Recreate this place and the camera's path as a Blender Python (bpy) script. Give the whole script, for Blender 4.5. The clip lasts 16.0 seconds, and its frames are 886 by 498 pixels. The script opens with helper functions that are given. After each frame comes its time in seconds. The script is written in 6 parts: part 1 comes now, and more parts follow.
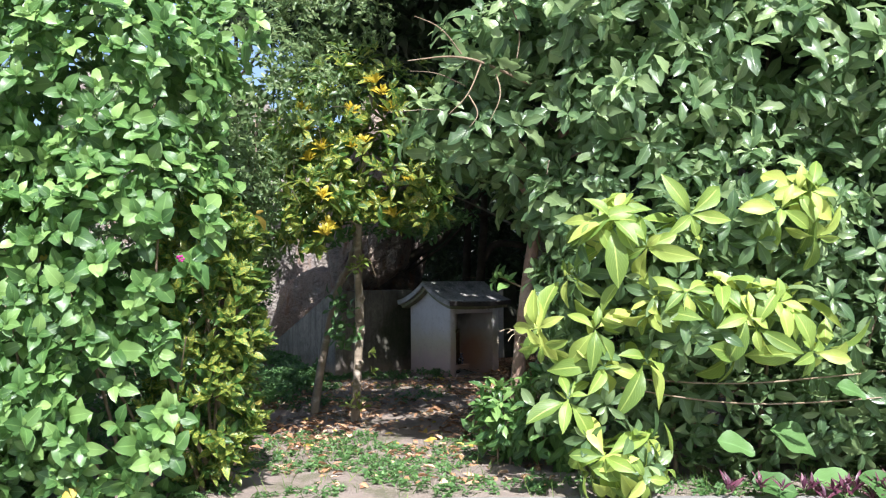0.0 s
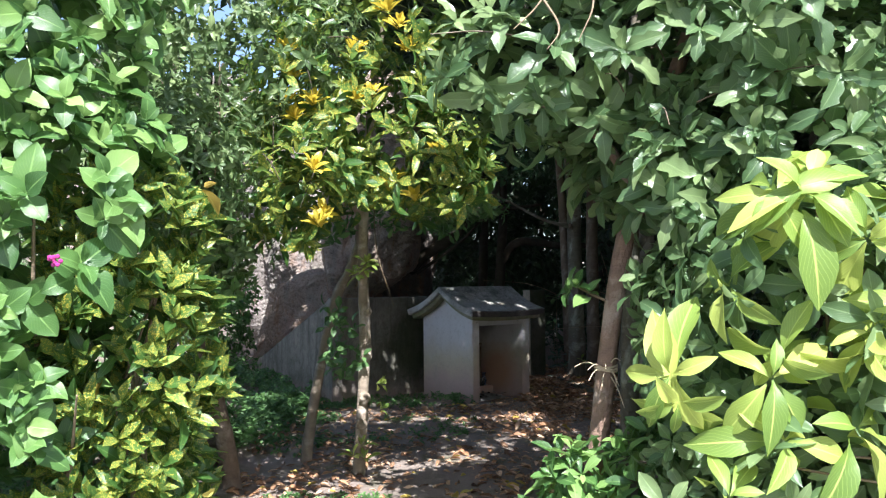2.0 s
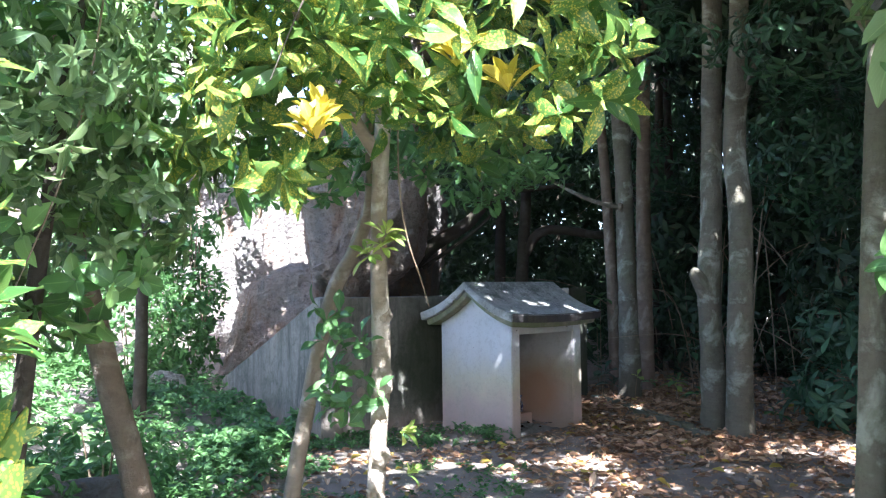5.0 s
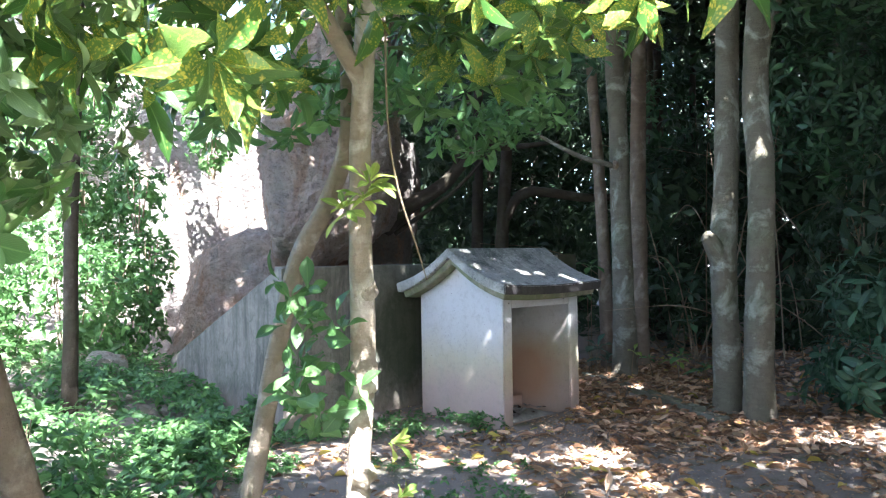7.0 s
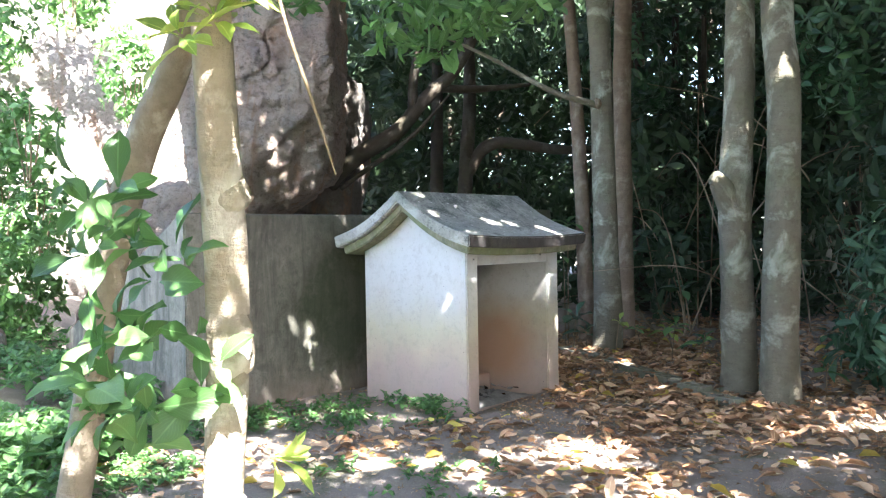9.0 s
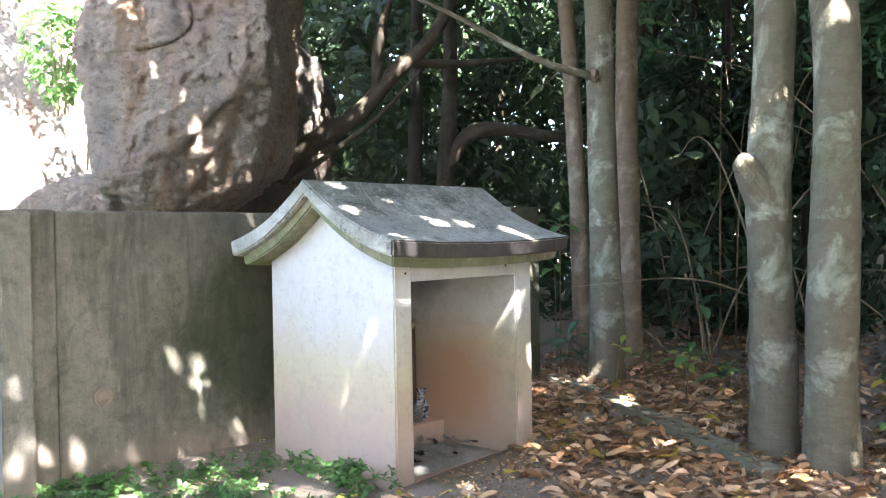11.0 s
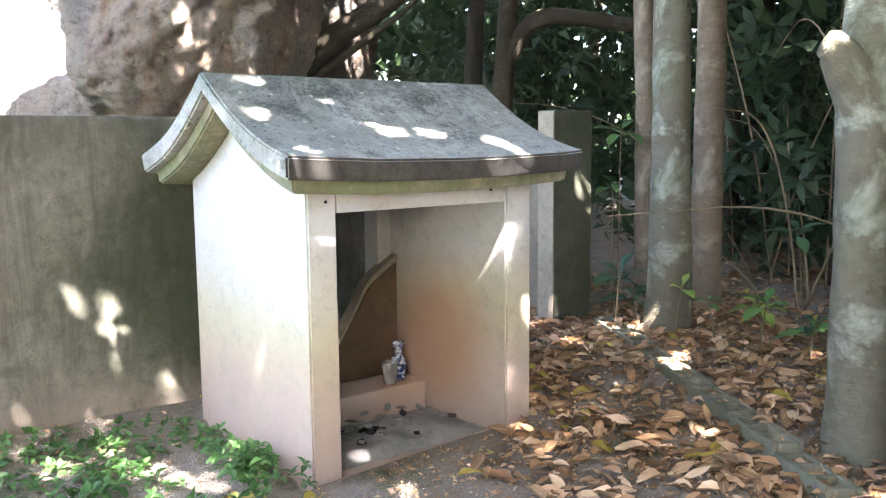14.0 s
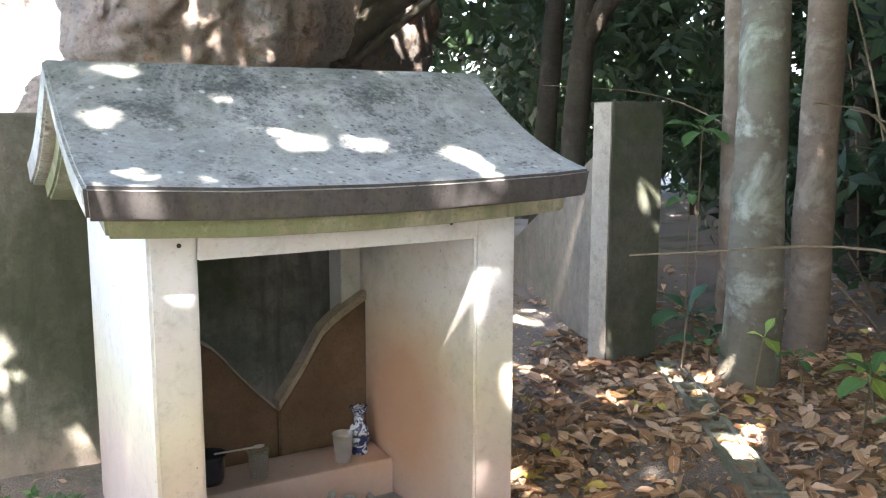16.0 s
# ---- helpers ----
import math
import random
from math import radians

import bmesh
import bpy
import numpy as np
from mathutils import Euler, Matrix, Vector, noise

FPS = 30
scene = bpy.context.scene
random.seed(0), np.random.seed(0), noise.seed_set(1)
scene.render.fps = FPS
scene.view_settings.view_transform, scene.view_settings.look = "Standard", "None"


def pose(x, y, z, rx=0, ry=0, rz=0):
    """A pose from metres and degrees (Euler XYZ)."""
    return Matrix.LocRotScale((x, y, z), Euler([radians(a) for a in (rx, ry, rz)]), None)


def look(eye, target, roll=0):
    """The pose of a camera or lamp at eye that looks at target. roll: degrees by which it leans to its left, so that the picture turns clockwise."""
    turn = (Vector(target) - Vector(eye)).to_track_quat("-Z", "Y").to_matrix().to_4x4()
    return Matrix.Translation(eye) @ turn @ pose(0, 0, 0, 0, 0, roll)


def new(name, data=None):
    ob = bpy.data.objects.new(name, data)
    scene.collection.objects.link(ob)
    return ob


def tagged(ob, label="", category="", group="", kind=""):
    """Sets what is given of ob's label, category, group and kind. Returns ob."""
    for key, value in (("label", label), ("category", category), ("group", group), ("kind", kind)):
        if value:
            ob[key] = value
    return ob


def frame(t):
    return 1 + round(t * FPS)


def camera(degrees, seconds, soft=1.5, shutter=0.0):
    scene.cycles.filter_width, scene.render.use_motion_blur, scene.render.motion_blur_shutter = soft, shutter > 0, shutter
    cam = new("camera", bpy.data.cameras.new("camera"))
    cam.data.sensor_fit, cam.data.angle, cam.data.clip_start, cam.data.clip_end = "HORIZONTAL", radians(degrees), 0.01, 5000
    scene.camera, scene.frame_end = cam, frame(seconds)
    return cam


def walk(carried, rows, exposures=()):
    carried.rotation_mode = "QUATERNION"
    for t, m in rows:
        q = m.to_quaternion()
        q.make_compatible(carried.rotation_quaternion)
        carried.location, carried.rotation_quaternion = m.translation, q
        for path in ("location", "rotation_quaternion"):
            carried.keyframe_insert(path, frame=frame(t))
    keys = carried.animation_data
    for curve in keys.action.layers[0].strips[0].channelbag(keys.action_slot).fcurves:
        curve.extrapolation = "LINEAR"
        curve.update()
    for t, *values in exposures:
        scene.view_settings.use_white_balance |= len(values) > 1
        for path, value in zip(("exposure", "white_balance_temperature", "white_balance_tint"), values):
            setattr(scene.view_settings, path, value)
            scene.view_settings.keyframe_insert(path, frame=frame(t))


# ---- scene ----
cam = camera(54.0, 16.0, soft=1.2)
METRES, EYE, TILT, LEAN, TURN = 12.18, 1.45, 3.1, 0.0, 0.0
ROWS = [
    (0.0, 0.0, 0.0, 0.0, -0.01, -0.68, 0.45),
    (0.5, -0.0056, 0.0497, -0.0017, 0.01, -0.71, 0.51),
    (1.0, -0.0134, 0.0991, -0.0027, -0.08, -0.7, 0.5),
    (1.5, -0.0185, 0.1446, -0.0032, -0.09, -0.68, 0.6),
    (2.0, -0.0241, 0.1944, -0.0039, -0.19, -0.67, 0.54),
    (2.5, -0.0345, 0.2407, -0.0039, -0.24, -0.55, 0.52),
    (3.0, -0.0422, 0.2865, -0.008, -0.37, -0.52, 0.53),
    (3.5, -0.0529, 0.3258, -0.0144, -0.45, -0.44, 0.48),
    (4.0, -0.0576, 0.3602, -0.0204, -0.65, -0.36, 0.55),
    (6.5, -0.0672, 0.5043, -0.0259, -3.33, -1.22, 0.6),
    (7.0, -0.071, 0.5188, -0.0283, -4.06, -2.56, 0.67),
    (7.5, -0.0664, 0.5405, -0.0353, -5.15, -3.23, 0.71),
    (8.0, -0.0654, 0.5658, -0.041, -5.87, -3.57, 0.63),
    (8.5, -0.0605, 0.5948, -0.048, -6.27, -3.83, 0.65),
    (9.0, -0.0554, 0.637, -0.0535, -6.56, -3.97, 0.62),
    (9.5, -0.0506, 0.6752, -0.0536, -6.73, -3.94, 0.7),
    (10.0, -0.0349, 0.7093, -0.0575, -6.84, -3.92, 0.8),
    (12.5, 0.0347, 0.7934, -0.0585, 1.16, -4.37, 0.6),
    (13.0, 0.0423, 0.8018, -0.0605, 2.86, -6.05, 0.69),
    (13.5, 0.0523, 0.8299, -0.0626, 3.53, -8.29, 0.76),
    (14.0, 0.0624, 0.8537, -0.0619, 3.67, -10.09, 0.77),
    (14.5, 0.0781, 0.8798, -0.0616, 4.48, -11.02, 0.67),
    (15.0, 0.087, 0.9047, -0.0629, 6.2, -11.41, 0.55),
    (15.5, 0.092, 0.9248, -0.058, 8.36, -11.59, 0.54),
    (16.0, 0.1021, 0.941, -0.058, 12.68, -11.52, 0.59),
]
walk(cam, [(t, pose(0, 0, EYE, TILT, LEAN, TURN) @ pose(METRES * x, METRES * y, METRES * z, 90 + pitch, roll, yaw)) for t, x, y, z, yaw, pitch, roll in ROWS],
     exposures=[(0.0, 1.4, 6000, 14), (2.0, 1.75, 5950, 14), (3.0, 2.3, 5700, 13), (4.0, 2.95, 5450, 14), (6.5, 3.5, 5600, 13), (8.0, 4.05, 5950, 11), (10.0, 4.4, 6250, 12), (12.5, 4.9, 6500, 14), (14.0, 5.0, 6500, 14), (16.0, 5.0, 6500, 14)])

# ---- light ----
SUN_EL, SUN_AZ = 50.0, -80.0          # degrees; azimuth of the sun, counted from +x
world = bpy.data.worlds.new("sky")
scene.world = world
world.use_nodes = True
wn = world.node_tree
sky = wn.nodes.new("ShaderNodeTexSky")
sky.sky_type, sky.sun_disc = "NISHITA", False
sky.sun_elevation, sky.sun_rotation = radians(SUN_EL), radians(90 - SUN_AZ)
sky.air_density, sky.dust_density = 1.0, 2.0
wn.links.new(sky.outputs[0], wn.nodes["Background"].inputs[0])
wn.nodes["Background"].inputs[1].default_value = 0.085
sun = new("sun", bpy.data.lights.new("sun", "SUN"))
sun.data.energy, sun.data.angle, sun.data.color = 5.0, radians(0.53), (1.0, 0.96, 0.9)
sd = Vector((math.cos(radians(SUN_AZ)) * math.cos(radians(SUN_EL)), math.sin(radians(SUN_AZ)) * math.cos(radians(SUN_EL)), math.sin(radians(SUN_EL))))
sun.matrix_world = look(sd * 30, (0, 0, 0))


# ---- materials ----
class Mat:
    """Short wiring of a node material."""

    def __init__(self, name, rough=0.7, spec=0.4, metal=0.0, made=None):
        self.m = made or bpy.data.materials.new(name)
        self.m.use_nodes = True
        self.t = self.m.node_tree
        self.b = self.t.nodes["Principled BSDF"]
        self.b.inputs["Roughness"].default_value = rough
        self.b.inputs["Specular IOR Level"].default_value = spec
        self.b.inputs["Metallic"].default_value = metal

    def n(self, kind, **kw):
        nd = self.t.nodes.new(kind)
        for k, v in kw.items():
            nd.inputs[k.replace("_", " ")].default_value = v
        return nd

    def link(self, a, b):
        self.t.links.new(a, b)

    def coord(self, which="Object", scale=(1, 1, 1)):
        tc = self.t.nodes.new("ShaderNodeTexCoord")
        mp = self.t.nodes.new("ShaderNodeMapping")
        mp.inputs["Scale"].default_value = scale
        self.link(tc.outputs[which], mp.inputs[0])
        return mp.outputs[0]

    def noise(self, scale, vec=None, detail=4.0, rough=0.6, dist=0.0):
        nd = self.n("ShaderNodeTexNoise", Scale=scale, Detail=detail, Roughness=rough, Distortion=dist)
        if vec is not None:
            self.link(vec, nd.inputs["Vector"])
        return nd.outputs["Fac"]

    def ramp(self, fac, stops):
        nd = self.t.nodes.new("ShaderNodeValToRGB")
        el = nd.color_ramp.elements
        while len(el) < len(stops):
            el.new(0.5)
        for e, (p, c) in zip(el, stops):
            e.position, e.color = p, (*c, 1) if len(c) == 3 else c
        self.link(fac, nd.inputs[0])
        return nd.outputs[0]

    def mask(self, fac, lo, hi):
        nd = self.n("ShaderNodeMapRange")
        nd.inputs["From Min"].default_value, nd.inputs["From Max"].default_value = lo, hi
        self.link(fac, nd.inputs["Value"])
        return nd.outputs[0]

    def mix(self, fac, a, b, blend="MIX"):
        nd = self.t.nodes.new("ShaderNodeMix")
        nd.data_type, nd.blend_type = "RGBA", blend
        for sock, v in ((nd.inputs[0], fac), (nd.inputs[6], a), (nd.inputs[7], b)):
            if isinstance(v, (int, float)):
                sock.default_value = v
            elif isinstance(v, tuple):
                sock.default_value = (*v, 1)
            else:
                self.link(v, sock)
        return nd.outputs[2]

    def math(self, op, a, b=0.0):
        nd = self.t.nodes.new("ShaderNodeMath")
        nd.operation = op
        for sock, v in zip(nd.inputs, (a, b)):
            if isinstance(v, (int, float)):
                sock.default_value = v
            else:
                self.link(v, sock)
        return nd.outputs[0]

    def out(self, colour, height=None, strength=0.4, dist=0.02):
        self.link(colour, self.b.inputs["Base Color"])
        if height is not None:
            bp = self.n("ShaderNodeBump", Strength=strength, Distance=dist)
            self.link(height, bp.inputs["Height"])
            self.link(bp.outputs[0], self.b.inputs["Normal"])
        return self.m


def leaf_mat(name, dark, mid, light, rough=0.42, spots=None, amount=0.5, thin=0.35, vein=0.25):
    """A leaf: colour varied leaf by leaf, paler midrib and side veins, light shining through, optional yellow flecks."""
    m = Mat(name, rough, 0.45)
    geo = m.t.nodes.new("ShaderNodeNewGeometry")
    oi = m.t.nodes.new("ShaderNodeObjectInfo")
    rnd = m.math("FRACT", m.math("ADD", geo.outputs["Random Per Island"], oi.outputs["Random"]))
    col = m.ramp(rnd, [(0.0, dark), (0.55, mid), (0.93, light), (1.0, tuple(min(1, c * 1.5) for c in light))])
    uv = m.t.nodes.new("ShaderNodeUVMap")
    sep = m.t.nodes.new("ShaderNodeSeparateXYZ")
    m.link(uv.outputs[0], sep.inputs[0])
    off = m.math("ABSOLUTE", m.math("SUBTRACT", sep.outputs[0], 0.5))
    rib = m.mask(off, 0.045, 0.015)
    side = m.math("SINE", m.math("MULTIPLY", m.math("SUBTRACT", sep.outputs[1], off), 62.0))
    ribs = m.math("MAXIMUM", rib, m.math("MULTIPLY", m.mask(side, 0.88, 1.0), 0.5))
    if spots:
        mp = m.t.nodes.new("ShaderNodeMapping")
        mp.inputs["Scale"].default_value = (7.0, 19.0, 1.0)
        m.link(uv.outputs[0], mp.inputs[0])
        shift = m.t.nodes.new("ShaderNodeCombineXYZ")
        m.link(m.math("MULTIPLY", rnd, 91.0), shift.inputs[0])
        m.link(shift.outputs[0], mp.inputs["Location"])
        v = m.n("ShaderNodeTexVoronoi", Scale=1.0)
        m.link(mp.outputs[0], v.inputs["Vector"])
        patch = m.noise(0.3, mp.outputs[0], 3)
        k = m.math("MULTIPLY", m.mask(v.outputs["Distance"], 0.5, 0.3), m.mask(m.math("ADD", patch, m.math("MULTIPLY", rnd, 0.5)), 0.95 - amount, 1.05 - amount))
        col = m.mix(k, col, spots)
    blot = m.noise(22.0, m.coord("Object"), 3)
    col = m.mix(m.math("MULTIPLY", m.mask(blot, 0.55, 0.8), 0.25), col, dark)
    col = m.mix(m.math("MULTIPLY", ribs, vein), col, tuple(min(1, c * 2.2 + 0.03) for c in light))
    m.out(col, m.math("ADD", m.math("MULTIPLY", ribs, -0.6), blot), 0.35, 0.004)
    tr = m.t.nodes.new("ShaderNodeBsdfTranslucent")
    m.link(m.mix(0.6, col, tuple(min(1, c * 1.6) for c in light)), tr.inputs[0])
    ms = m.t.nodes.new("ShaderNodeMixShader")
    ms.inputs[0].default_value = thin
    m.link(m.b.outputs[0], ms.inputs[1])
    m.link(tr.outputs[0], ms.inputs[2])
    m.link(ms.outputs[0], m.t.nodes["Material Output"].inputs[0])
    return m.m


def bark_mat(name, base, pale, green, lichen=0.75):
    m = Mat(name, 0.88, 0.2)
    o = m.coord("Object")
    ring = m.noise(7.0, m.coord("Object", (1, 1, 3.5)), 5, 0.65)
    fine = m.noise(60.0, m.coord("Object", (1, 1, 0.35)), 4, 0.7)
    col = m.mix(ring, tuple(c * 0.6 for c in base), base)
    col = m.mix(m.math("MULTIPLY", m.mask(m.noise(3.2, o, 5, 0.6, 0.6), 0.52, 0.62), lichen), col, pale)
    col = m.mix(m.math("MULTIPLY", m.mask(m.noise(2.1, o, 4), 0.5, 0.7), 0.5), col, green)
    v = m.n("ShaderNodeTexVoronoi", Scale=14.0)
    m.link(o, v.inputs["Vector"])
    dots = m.math("MULTIPLY", m.mask(v.outputs["Distance"], 0.2, 0.08), m.mask(m.noise(4.0, o, 4), 0.55, 0.66))
    col = m.mix(m.math("MULTIPLY", dots, 0.6), col, pale)
    col = m.mix(m.math("MULTIPLY", m.mask(m.noise(11.0, o, 7, 0.75), 0.5, 0.62), 0.45), col, tuple(c * 0.5 for c in base))
    return m.out(col, m.math("ADD", ring, m.math("MULTIPLY", fine, 0.6)), 0.7, 0.02)


def concrete_mat(name, base, stain, moss, moss_lo=0.55, streak=0.6, lichen=0.0, run=3.4):
    m = Mat(name, 0.9, 0.2)
    o = m.coord("Object")
    big = m.noise(2.2, o, 6, 0.65)
    col = m.mix(m.mask(big, 0.35, 0.7), base, tuple(c * 0.72 for c in base))
    runs = m.noise(run, m.coord("Object", (1.3, 1.3, 0.3)), 7, 0.72, 0.9)
    col = m.mix(m.math("MULTIPLY", m.mask(runs, 0.46, 0.68), streak), col, stain)
    col = m.mix(m.math("MULTIPLY", m.mask(m.noise(1.7, o, 6, 0.7, 0.4), moss_lo, moss_lo + 0.16), 0.8), col, moss)
    mott = m.noise(13.0, o, 7, 0.75, 0.3)
    col = m.mix(m.math("MULTIPLY", m.mask(mott, 0.47, 0.66), 0.55), col, tuple(c * 0.45 for c in base))
    col = m.mix(m.math("MULTIPLY", m.mask(mott, 0.42, 0.3), 0.4), col, tuple(min(1, c * 1.45) for c in base))
    grit = m.noise(90.0, o, 4, 0.7)
    col = m.mix(m.math("MULTIPLY", m.mask(grit, 0.56, 0.66), 0.55), col, tuple(c * 0.35 for c in base))
    if lichen:
        sep = m.t.nodes.new("ShaderNodeSeparateXYZ")
        m.link(o, sep.inputs[0])
        patch = m.math("ADD", m.noise(4.0, o, 7, 0.8), m.math("MULTIPLY", m.noise(75.0, o, 4, 0.7), 0.55))
        high = m.mask(m.math("ADD", sep.outputs[2], m.math("MULTIPLY", m.math("SUBTRACT", m.noise(4.0, o, 7, 0.75), 0.5), 0.5)), 1.36, 1.50)
        col = m.mix(m.math("MULTIPLY", high, 0.75), col, (0.15, 0.16, 0.14))
        col = m.mix(m.math("MULTIPLY", m.mask(m.noise(3.6, o, 8, 0.78, 1.0), 0.47, 0.62), 0.6), col, (0.50, 0.485, 0.46))
        col = m.mix(m.math("MULTIPLY", m.mask(patch, 0.80, 0.92), lichen), col, (0.03, 0.035, 0.035))
        for scale, reach, share, tone in ((42.0, 0.30, 0.62, (0.04, 0.042, 0.04)), (24.0, 0.26, 0.72, (0.62, 0.61, 0.57))):
            spot = m.n("ShaderNodeTexVoronoi", Scale=scale)
            m.link(o, spot.inputs["Vector"])
            each = m.t.nodes.new("ShaderNodeSeparateColor")
            m.link(spot.outputs["Color"], each.inputs[0])
            k = m.math("MULTIPLY", m.mask(spot.outputs["Distance"], reach, reach * 0.5), m.mask(each.outputs[0], share, share + 0.1))
            col = m.mix(m.math("MULTIPLY", k, 0.7), col, tone)
    return m.out(col, m.math("ADD", big, m.math("MULTIPLY", grit, 0.35)), 0.45, 0.012)


def mossy_wall_mat(name):
    """Streaked grey cement with one large green-black patch behind the hut."""
    base = concrete_mat(name, (0.28, 0.255, 0.22), (0.07, 0.066, 0.056), (0.06, 0.07, 0.035), 0.55, 0.75)
    m = Mat(name, 0.9, 0.2, made=base)
    o = m.coord("Object")
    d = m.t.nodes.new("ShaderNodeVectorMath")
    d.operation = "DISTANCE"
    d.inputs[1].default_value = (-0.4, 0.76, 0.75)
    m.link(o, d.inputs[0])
    # round mask of the green-black patch, its rim broken by noise
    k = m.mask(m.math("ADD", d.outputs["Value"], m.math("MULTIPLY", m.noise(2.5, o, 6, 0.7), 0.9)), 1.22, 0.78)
    old = m.b.inputs["Base Color"].links[0].from_socket
    sep = m.t.nodes.new("ShaderNodeSeparateXYZ")
    m.link(o, sep.inputs[0])
    fine = m.noise(5.0, m.coord("Object", (2.4, 2.4, 0.22)), 6, 0.7, 0.3)          # dark runs from the coping
    col = m.mix(m.math("MULTIPLY", m.mask(fine, 0.5, 0.66), 0.5), old, (0.085, 0.082, 0.072))
    foot = m.mask(m.math("ADD", sep.outputs[2], m.math("MULTIPLY", m.noise(3.0, o, 6, 0.7), 0.5)), 0.58, 0.3)
    col = m.mix(m.math("MULTIPLY", foot, 0.7), col, (0.31, 0.235, 0.19))
    blots = m.math("MULTIPLY", m.mask(m.noise(8.0, o, 6, 0.75, 0.5), 0.53, 0.64), 0.5)
    col = m.mix(blots, col, (0.075, 0.078, 0.062))
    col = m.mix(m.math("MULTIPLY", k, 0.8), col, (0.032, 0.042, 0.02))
    m.link(col, m.b.inputs["Base Color"])
    return base


def plaster_mat(name):
    """Old whitewash: grey-white, ochre and pink weathering in uneven tide lines, hairline pits."""
    m = Mat(name, 0.85, 0.25)
    o = m.coord("Object")
    sep = m.t.nodes.new("ShaderNodeSeparateXYZ")
    m.link(o, sep.inputs[0])
    big = m.noise(2.6, o, 6, 0.6)
    z = m.math("ADD", sep.outputs[2], m.math("MULTIPLY", m.math("SUBTRACT", big, 0.5), 0.45))
    col = m.ramp(z, [(0.0, (0.36, 0.26, 0.225)), (0.3, (0.43, 0.325, 0.28)), (0.45, (0.46, 0.375, 0.29)), (0.58, (0.48, 0.43, 0.32)), (0.8, (0.52, 0.50, 0.48)), (1.0, (0.55, 0.54, 0.535))])
    runs = m.noise(3.0, m.coord("Object", (2, 2, 0.5)), 6, 0.65, 0.8)
    col = m.mix(m.math("MULTIPLY", m.mask(runs, 0.5, 0.8), 0.22), col, (0.36, 0.34, 0.31))
    v = m.n("ShaderNodeTexVoronoi", Scale=16.0)
    m.link(o, v.inputs["Vector"])
    col = m.mix(m.mask(v.outputs["Distance"], 0.05, 0.03), col, (0.06, 0.05, 0.05))
    grime = m.noise(11.0, o, 8, 0.75, 0.4)
    col = m.mix(m.math("MULTIPLY", m.mask(grime, 0.5, 0.7), 0.4), col, (0.27, 0.24, 0.2))
    col = m.mix(m.math("MULTIPLY", m.mask(m.noise(48.0, o, 5, 0.7), 0.56, 0.68), 0.3), col, (0.24, 0.22, 0.2))
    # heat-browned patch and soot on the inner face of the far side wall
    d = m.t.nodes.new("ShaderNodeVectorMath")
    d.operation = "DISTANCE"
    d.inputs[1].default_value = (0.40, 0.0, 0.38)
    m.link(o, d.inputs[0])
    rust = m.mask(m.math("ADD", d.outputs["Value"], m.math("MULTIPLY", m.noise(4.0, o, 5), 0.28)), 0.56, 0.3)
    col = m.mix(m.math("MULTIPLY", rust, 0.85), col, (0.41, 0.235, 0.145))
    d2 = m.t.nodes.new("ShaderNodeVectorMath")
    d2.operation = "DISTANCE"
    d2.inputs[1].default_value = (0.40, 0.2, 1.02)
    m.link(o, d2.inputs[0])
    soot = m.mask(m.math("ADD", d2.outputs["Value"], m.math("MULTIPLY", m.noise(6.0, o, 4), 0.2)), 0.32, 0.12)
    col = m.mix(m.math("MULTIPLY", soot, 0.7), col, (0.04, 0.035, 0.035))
    grit = m.noise(70.0, o, 4, 0.7)
    return m.out(col, m.math("ADD", big, m.math("MULTIPLY", grit, 0.3)), 0.3, 0.008)


def rock_mat(name, a, b, c):
    m = Mat(name, 0.92, 0.2)
    o = m.coord("Object")
    big = m.noise(0.9, o, 7, 0.62, 0.5)
    col = m.ramp(big, [(0.25, a), (0.48, b), (0.62, c), (0.8, tuple(x * 0.8 for x in a))])
    runs = m.noise(2.6, m.coord("Object", (1, 1, 0.28)), 7, 0.68, 0.6)                   # grey and ochre runs of water
    col = m.mix(m.math("MULTIPLY", m.mask(runs, 0.52, 0.62), 0.6), col, (0.36, 0.34, 0.31))
    col = m.mix(m.math("MULTIPLY", m.mask(runs, 0.46, 0.36), 0.6), col, (0.40, 0.215, 0.11))
    rough = m.noise(9.0, m.coord("Object", (1.0, 1.0, 1.15)), 10, 0.78, 0.5)
    chips = m.n("ShaderNodeTexVoronoi", Scale=16.0)
    m.link(m.mix(0.16, m.coord("Object", (1.0, 1.0, 1.2)), m.n("ShaderNodeTexNoise", Scale=5.0).outputs["Color"]), chips.inputs["Vector"])
    pit = m.noise(30.0, o, 6, 0.75)
    col = m.mix(m.math("MULTIPLY", m.mask(rough, 0.49, 0.35), 0.6), col, (0.13, 0.098, 0.078))
    col = m.mix(m.math("MULTIPLY", m.mask(pit, 0.47, 0.34), 0.6), col, (0.13, 0.1, 0.085))
    lump = m.math("ADD", m.math("MULTIPLY", rough, 1.5), m.math("MULTIPLY", pit, 0.5))
    return m.out(col, m.math("ADD", lump, m.math("MULTIPLY", chips.outputs["Distance"], 0.7)), 1.0, 0.14)


